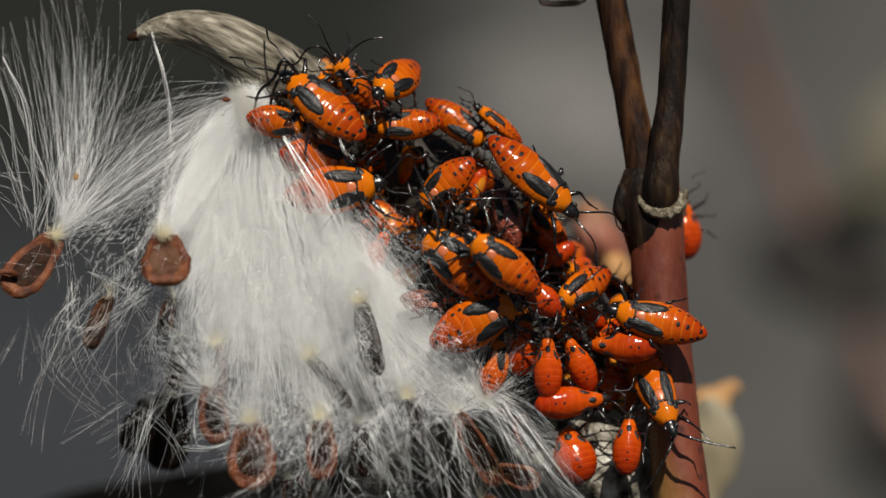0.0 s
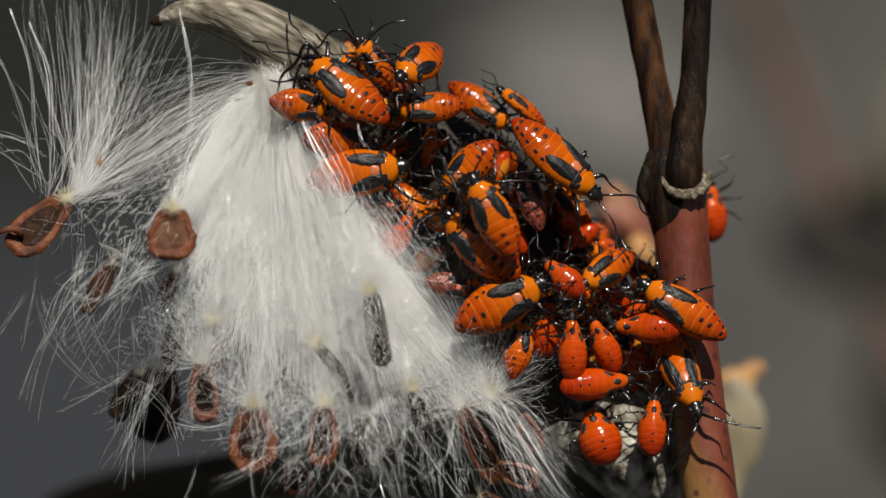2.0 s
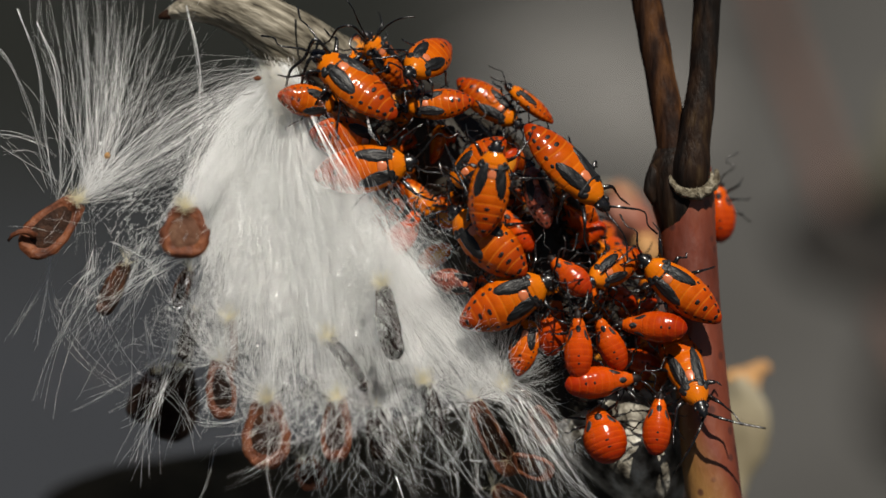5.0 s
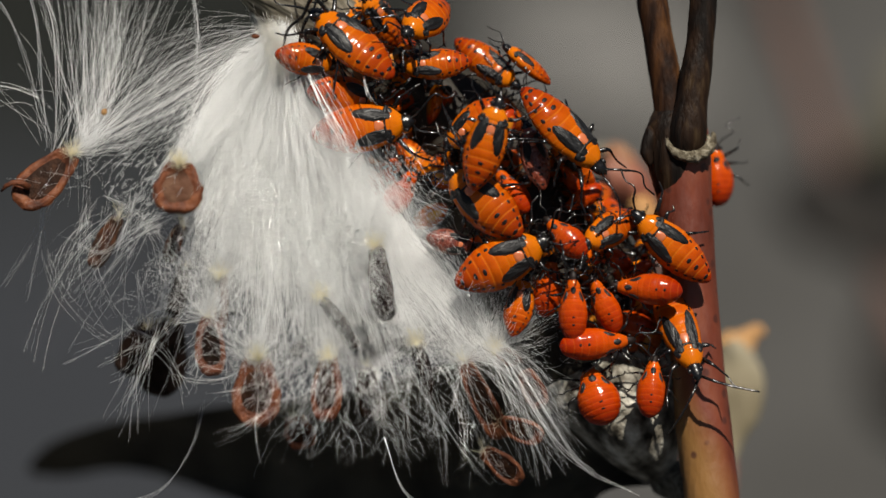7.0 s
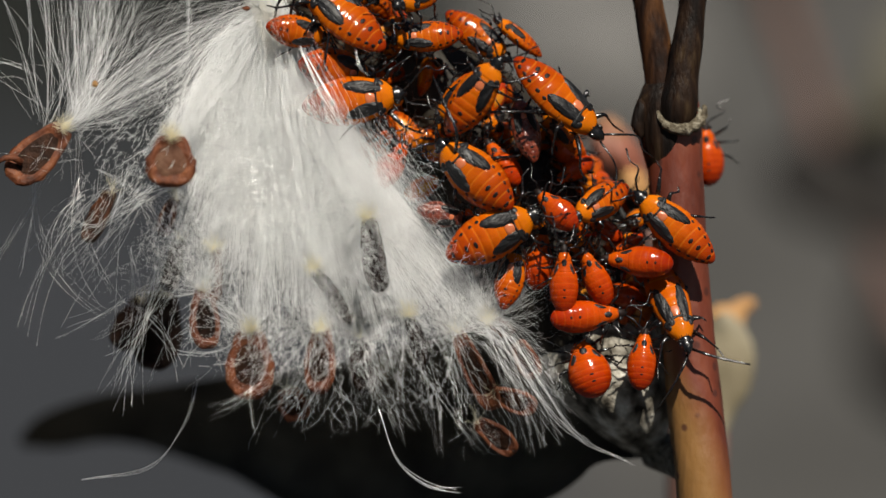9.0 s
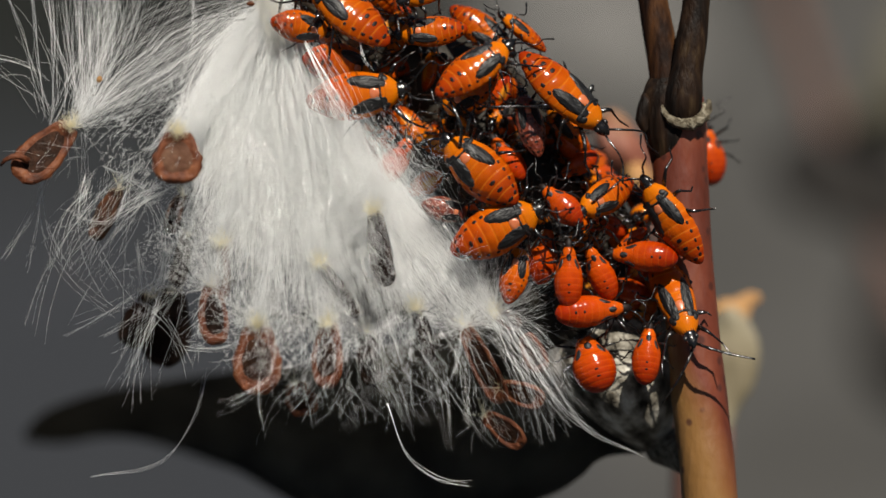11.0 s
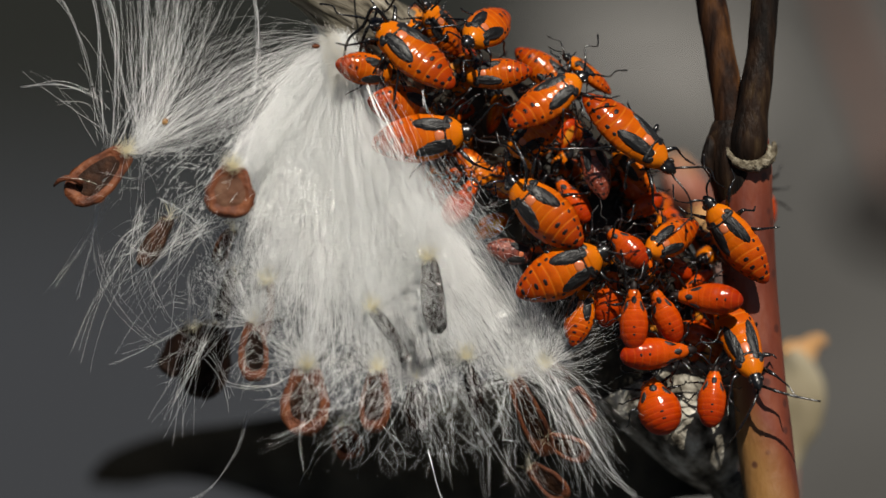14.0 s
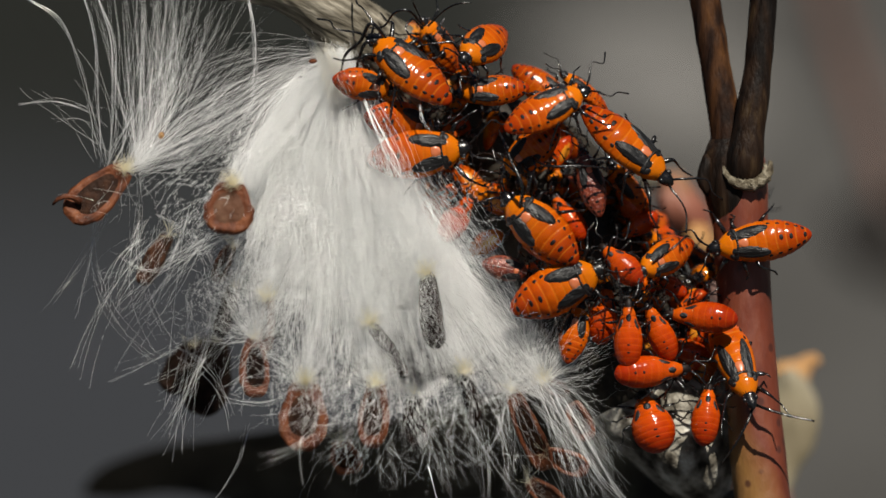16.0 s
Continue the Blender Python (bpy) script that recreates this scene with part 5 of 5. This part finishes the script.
    plume(420, 506, 26, 8, 556, 165, 15, 22, -7, 7, 6, 6, 0.000020, "neck", CREAM_WHITE, 0.0001)
    # single threads that catch the sun, mostly round the rim and in the fringe
    n = 900
    ga = np.radians(rng.choice([1, 0], n, p=[0.13, 0.87]) * rng.uniform(104, 150, n) + rng.uniform(0, 6, n))
    ga = np.where(ga < 0.8, np.radians(rng.uniform(55, 105, n)), ga)
    gr = rng.uniform(0.3, 1.1, n) ** 0.8 * np.interp(np.degrees(ga), [50, 65, 80, 90, 97, 104, 112, 130, 150], [680, 720, 690, 640, 600, 560, 520, 480, 470])
    gx, gy = 556 + gr * np.cos(ga), 112 + gr * np.sin(ga)
    way, span = ga + rng.normal(0, 0.55, n), rng.uniform(12, 75, n)
    gd = 5.5 + 7.2 * np.sin(np.pi * np.clip(gr / 760, 0, 0.5)) - 4 * np.clip((gx - 820) / 200, 0, 1) + rng.normal(0, 1.8, n)
    c = hulls(gx, gy, gd, gx + span * np.cos(way), gy + span * np.sin(way), gd + span / 17 * (0.46 * np.sin(way) - 0.1 * np.cos(way) + rng.normal(0, 0.09, n)), rng.normal(0, 7, n), rng.normal(0, 0.4, n), 0.04)
    part("bright_threads", fibres("bright_threads", c, rng.uniform(0.000010, 0.000024, n), GLINT, frame0, 12), root, "stray glinting threads")

    # glitter: short stretches of thread that mirror the sun
    n = 1500
    ga = np.radians(np.where(rng.random(n) < 0.8, rng.uniform(54, 112, n), rng.uniform(104, 150, n)))
    gr = rng.uniform(0.36, 0.98, n) ** 0.8 * np.interp(np.degrees(ga), [50, 65, 80, 90, 97, 104, 112, 130, 150], [640, 690, 660, 630, 590, 540, 480, 420, 420])
    gx, gy = 556 + gr * np.cos(ga), 112 + gr * np.sin(ga)
    way, span = ga + rng.normal(0, 0.6, n), rng.uniform(5, 20, n)
    gd = 6.0 + 7.2 * np.sin(np.pi * np.clip(gr / 760, 0, 0.5)) - 4 * np.clip((gx - 820) / 200, 0, 1) + rng.normal(0, 1.2, n)
    c = hulls(gx, gy, gd, gx + span * np.cos(way), gy + span * np.sin(way), gd + span / 17 * (0.46 * np.sin(way) - 0.1 * np.cos(way) + rng.normal(0, 0.07, n)), rng.normal(0, 1, n), np.zeros(n), 0.03)
    part("glitter", fibres("glitter", c, rng.uniform(0.000018, 0.000042, n), GLINT, frame0, 6), root, "glittering stretches of thread")

    def stray(points, radius):
        # a few threads that run together and part at the ends
        curl = np.array(points, float)
        allv, allf = [], []
        for k in range(4):
            off = rng.normal(0, 3.0, (len(curl), 3)) * np.array([1, 1, 0.08])
            fine = spline([tuple(q) for q in curl + off * np.linspace(0.4, 1.5, len(curl))[:, None]], 26)
            v, f = tube([at(*p) - HUB for p in fine], [radius * (0.52 - 0.012 * i) for i in range(26)], 5)
            allf += [tuple(q + len(allv) for q in face) for face in f]
            allv += v
        part("stray_threads", mesh_of("stray_threads", allv, allf, GLINT if radius < 0.00006 else FLOSS), root, "stray curling threads")

    stray([(0, 32, 6), (60, 70, 6), (100, 160, 6), (125, 250, 5), (150, 320, 5)], 0.00003)
    stray([(85, -10, 5), (120, 90, 5), (130, 200, 5), (140, 300, 5)], 0.00004)
    stray([(118, 15, 4), (152, 100, 4), (160, 200, 4), (155, 300, 4)], 0.00005)
    stray([(-10, 218, 5), (60, 212, 5), (120, 228, 5), (150, 250, 5)], 0.000025)
    stray([(385, -10, 9), (402, 80, 10), (407, 160, 11), (404, 230, 12)], 0.00004)
    stray([(217, 954, 6), (337, 930, 6), (400, 850, 5), (425, 770, 4)], 0.00002)
    stray([(742, 830, 8), (775, 920, 8), (830, 965, 8), (885, 975, 8)], 0.000045)
    stray([(977, 700, 7), (1040, 800, 8), (1100, 880, 8), (1190, 925, 8)], 0.00004)
    stray([(960, 690, 7), (1010, 780, 8), (1060, 850, 8), (1110, 890, 8)], 0.00005)
    stray([(600, 180, 8), (640, 270, 10), (675, 330, 10), (700, 400, 10)], 0.00006)
    stray([(590, 160, 8), (640, 250, 9), (668, 300, 10), (680, 380, 10)], 0.00005)
    stray([(700, 190, 9), (706, 215, 10), (714, 235, 10)], 0.00005)
    SWAYING.append((root, frame0.copy(), 0.75))


floss_mass()


# ---- what moves ----
def motions():
    sway = [(0, 25), (0.5, 21), (1, 15), (1.5, 4), (2, -11), (2.5, -7), (3, 1), (3.5, 5), (4, 7), (5.2, 0), (6.5, -8), (7, -4), (7.5, -2), (8, 0),
            (9.3, 0), (10.5, 1), (11, 4), (11.5, 5), (12, 5), (12.5, 0), (13, -1), (13.5, -4), (14, -22), (14.5, -22), (15, -16), (15.5, -21), (16, -15)]
    for ob, m, share in SWAYING:
        rows = []
        for t, s in sway:
            turn = Matrix.Translation(HUB) @ Matrix.Rotation(share * s / 330, 4, NEAR) @ Matrix.Translation(-HUB)
            rows.append((t, turn @ m))
        walk(ob, rows)

    def crawl(ob, rows):
        walk(ob, [(t, stance(h, q, roll)[0]) for t, h, q, roll in rows])

    crawl(pacer, [(0, (924, 361, 12), (1058, 471, 11), 0), (0.5, (926, 362, 12), (1058, 474, 11), 0), (1, (926, 330, 12), (1026, 473, 11), 0), (1.5, (905, 321, 12), (1006, 464, 11), 0),
                  (2, (893, 282, 12), (975, 445, 11), 0), (2.5, (915, 272, 12), (957, 436, 11), 0), (3, (925, 266, 12), (942, 436, 11), 0), (3.5, (930, 250, 12), (935, 426, 11), 0),
                  (4, (930, 234, 12), (919, 407, 11), 0), (6.3, (933, 240, 12), (897, 396, 11), 0), (7, (941, 230, 12), (893, 388, 11), 0), (8.2, (945, 226, 12), (886, 372, 10), 0),
                  (9.2, (955, 210, 11), (866, 325, 9), -10), (10.3, (966, 200, 9), (846, 284, 11), -22), (12.5, (970, 185, 9), (850, 268, 11), -22), (14, (980, 174, 9), (861, 256, 11), -22),
                  (16, (988, 170, 9), (861, 234, 11), -22)])
    crawl(walker, [(0, (1187, 504, 7), (1336, 544, 7), 12), (1, (1195, 484, 7), (1337, 576, 7), 8), (2, (1192, 486, 7), (1336, 584, 7), 6), (3, (1194, 445, 7), (1313, 575, 7), -2),
                   (4, (1186, 450, 7), (1320, 556, 7), 0), (6.5, (1186, 442, 7), (1300, 546, 6), 2), (7, (1187, 442, 7), (1298, 541, 6), 2), (7.5, (1187, 464, 7), (1337, 517, 7), 10), (8.2, (1189, 462, 7), (1338, 552, 7), 6),
                   (9.3, (1198, 440, 7), (1330, 570, 7), -6), (10.3, (1200, 428, 7), (1314, 587, 7), -30), (11, (1196, 420, 7), (1308, 584, 7), -30), (12.5, (1188, 414, 7), (1302, 572, 7), -30),
                   (13.5, (1190, 400, 7), (1304, 546, 7), -30), (14, (1194, 386, 6.5), (1306, 540, 6.5), -18), (14.5, (1194, 388, 6), (1326, 540, 6), -15), (15, (1196, 412, 5.8), (1364, 510, 5.8), -4),
                   (15.5, (1198, 433, 5.8), (1390, 458, 5.8), 4), (16, (1208, 448, 5.8), (1391, 419, 5.8), 6)])
    crawl(climber, [(0, (1128, 338, 7), (972, 193, 7), -36), (2, (1128, 340, 7), (973, 193, 7), -36), (2.5, (1128, 352, 7), (976, 202, 7), -36), (4, (1128, 358, 7), (982, 205, 7), -36), (6.5, (1126, 368, 7), (980, 214, 7), -36),
                    (8.2, (1138, 352, 7), (982, 208, 7), -36), (12.5, (1142, 352, 7), (984, 208, 7), -36), (14.5, (1145, 344, 7), (980, 206, 7), -36), (16, (1148, 335, 7), (982, 196, 7), -36)])
    crawl(hidden_one, [(0, (1314, 318, -6), (1318, 400, -6), 0), (4, (1320, 322, -6), (1322, 404, -6), 0), (6.3, (1320, 318, -5), (1324, 412, -5), 0), (7.5, (1323, 315, -5), (1328, 415, -5), 0), (8.2, (1320, 320, -5), (1326, 420, -5), 0),
                       (10.3, (1318, 345, -6), (1326, 425, -6), 0), (12.5, (1298, 350, -9), (1306, 430, -9), 0), (16, (1280, 360, -9), (1290, 440, -9), 0)])

    # stepping legs and feeling antennae
    def limbs(ob, name, times, swing, pivot):
        for k, limb_part in enumerate([c for c in ob.children_recursive if c.name.startswith(name)]):
            rows = []
            for i, t in enumerate(times):
                a = swing * math.sin(i * 2.1 + k * 2.6)
                p = Vector(pivot(k)) * (LONG * MM)
                rows.append((t, Matrix.Translation(p) @ Matrix.Rotation(radians(a), 4, "Z") @ Matrix.Translation(-p)))
            walk(limb_part, rows)

    def hip(k):
        return ((0.27, 0.17, 0.06)[k % 3], -0.10 if k < 3 else 0.10, -0.09)

    def brow(k):
        return (0.47, -0.035 if k == 0 else 0.035, 0.02)

    steps = [0.5 * k for k in range(33)]
    limbs(pacer, "leg", steps, 9, hip)
    limbs(walker, "leg", steps, 9, hip)
    for ob in (pacer, walker, climber, hidden_one):
        limbs(ob, "antenna", [0.8 * k for k in range(21)], 10, brow)


motions()
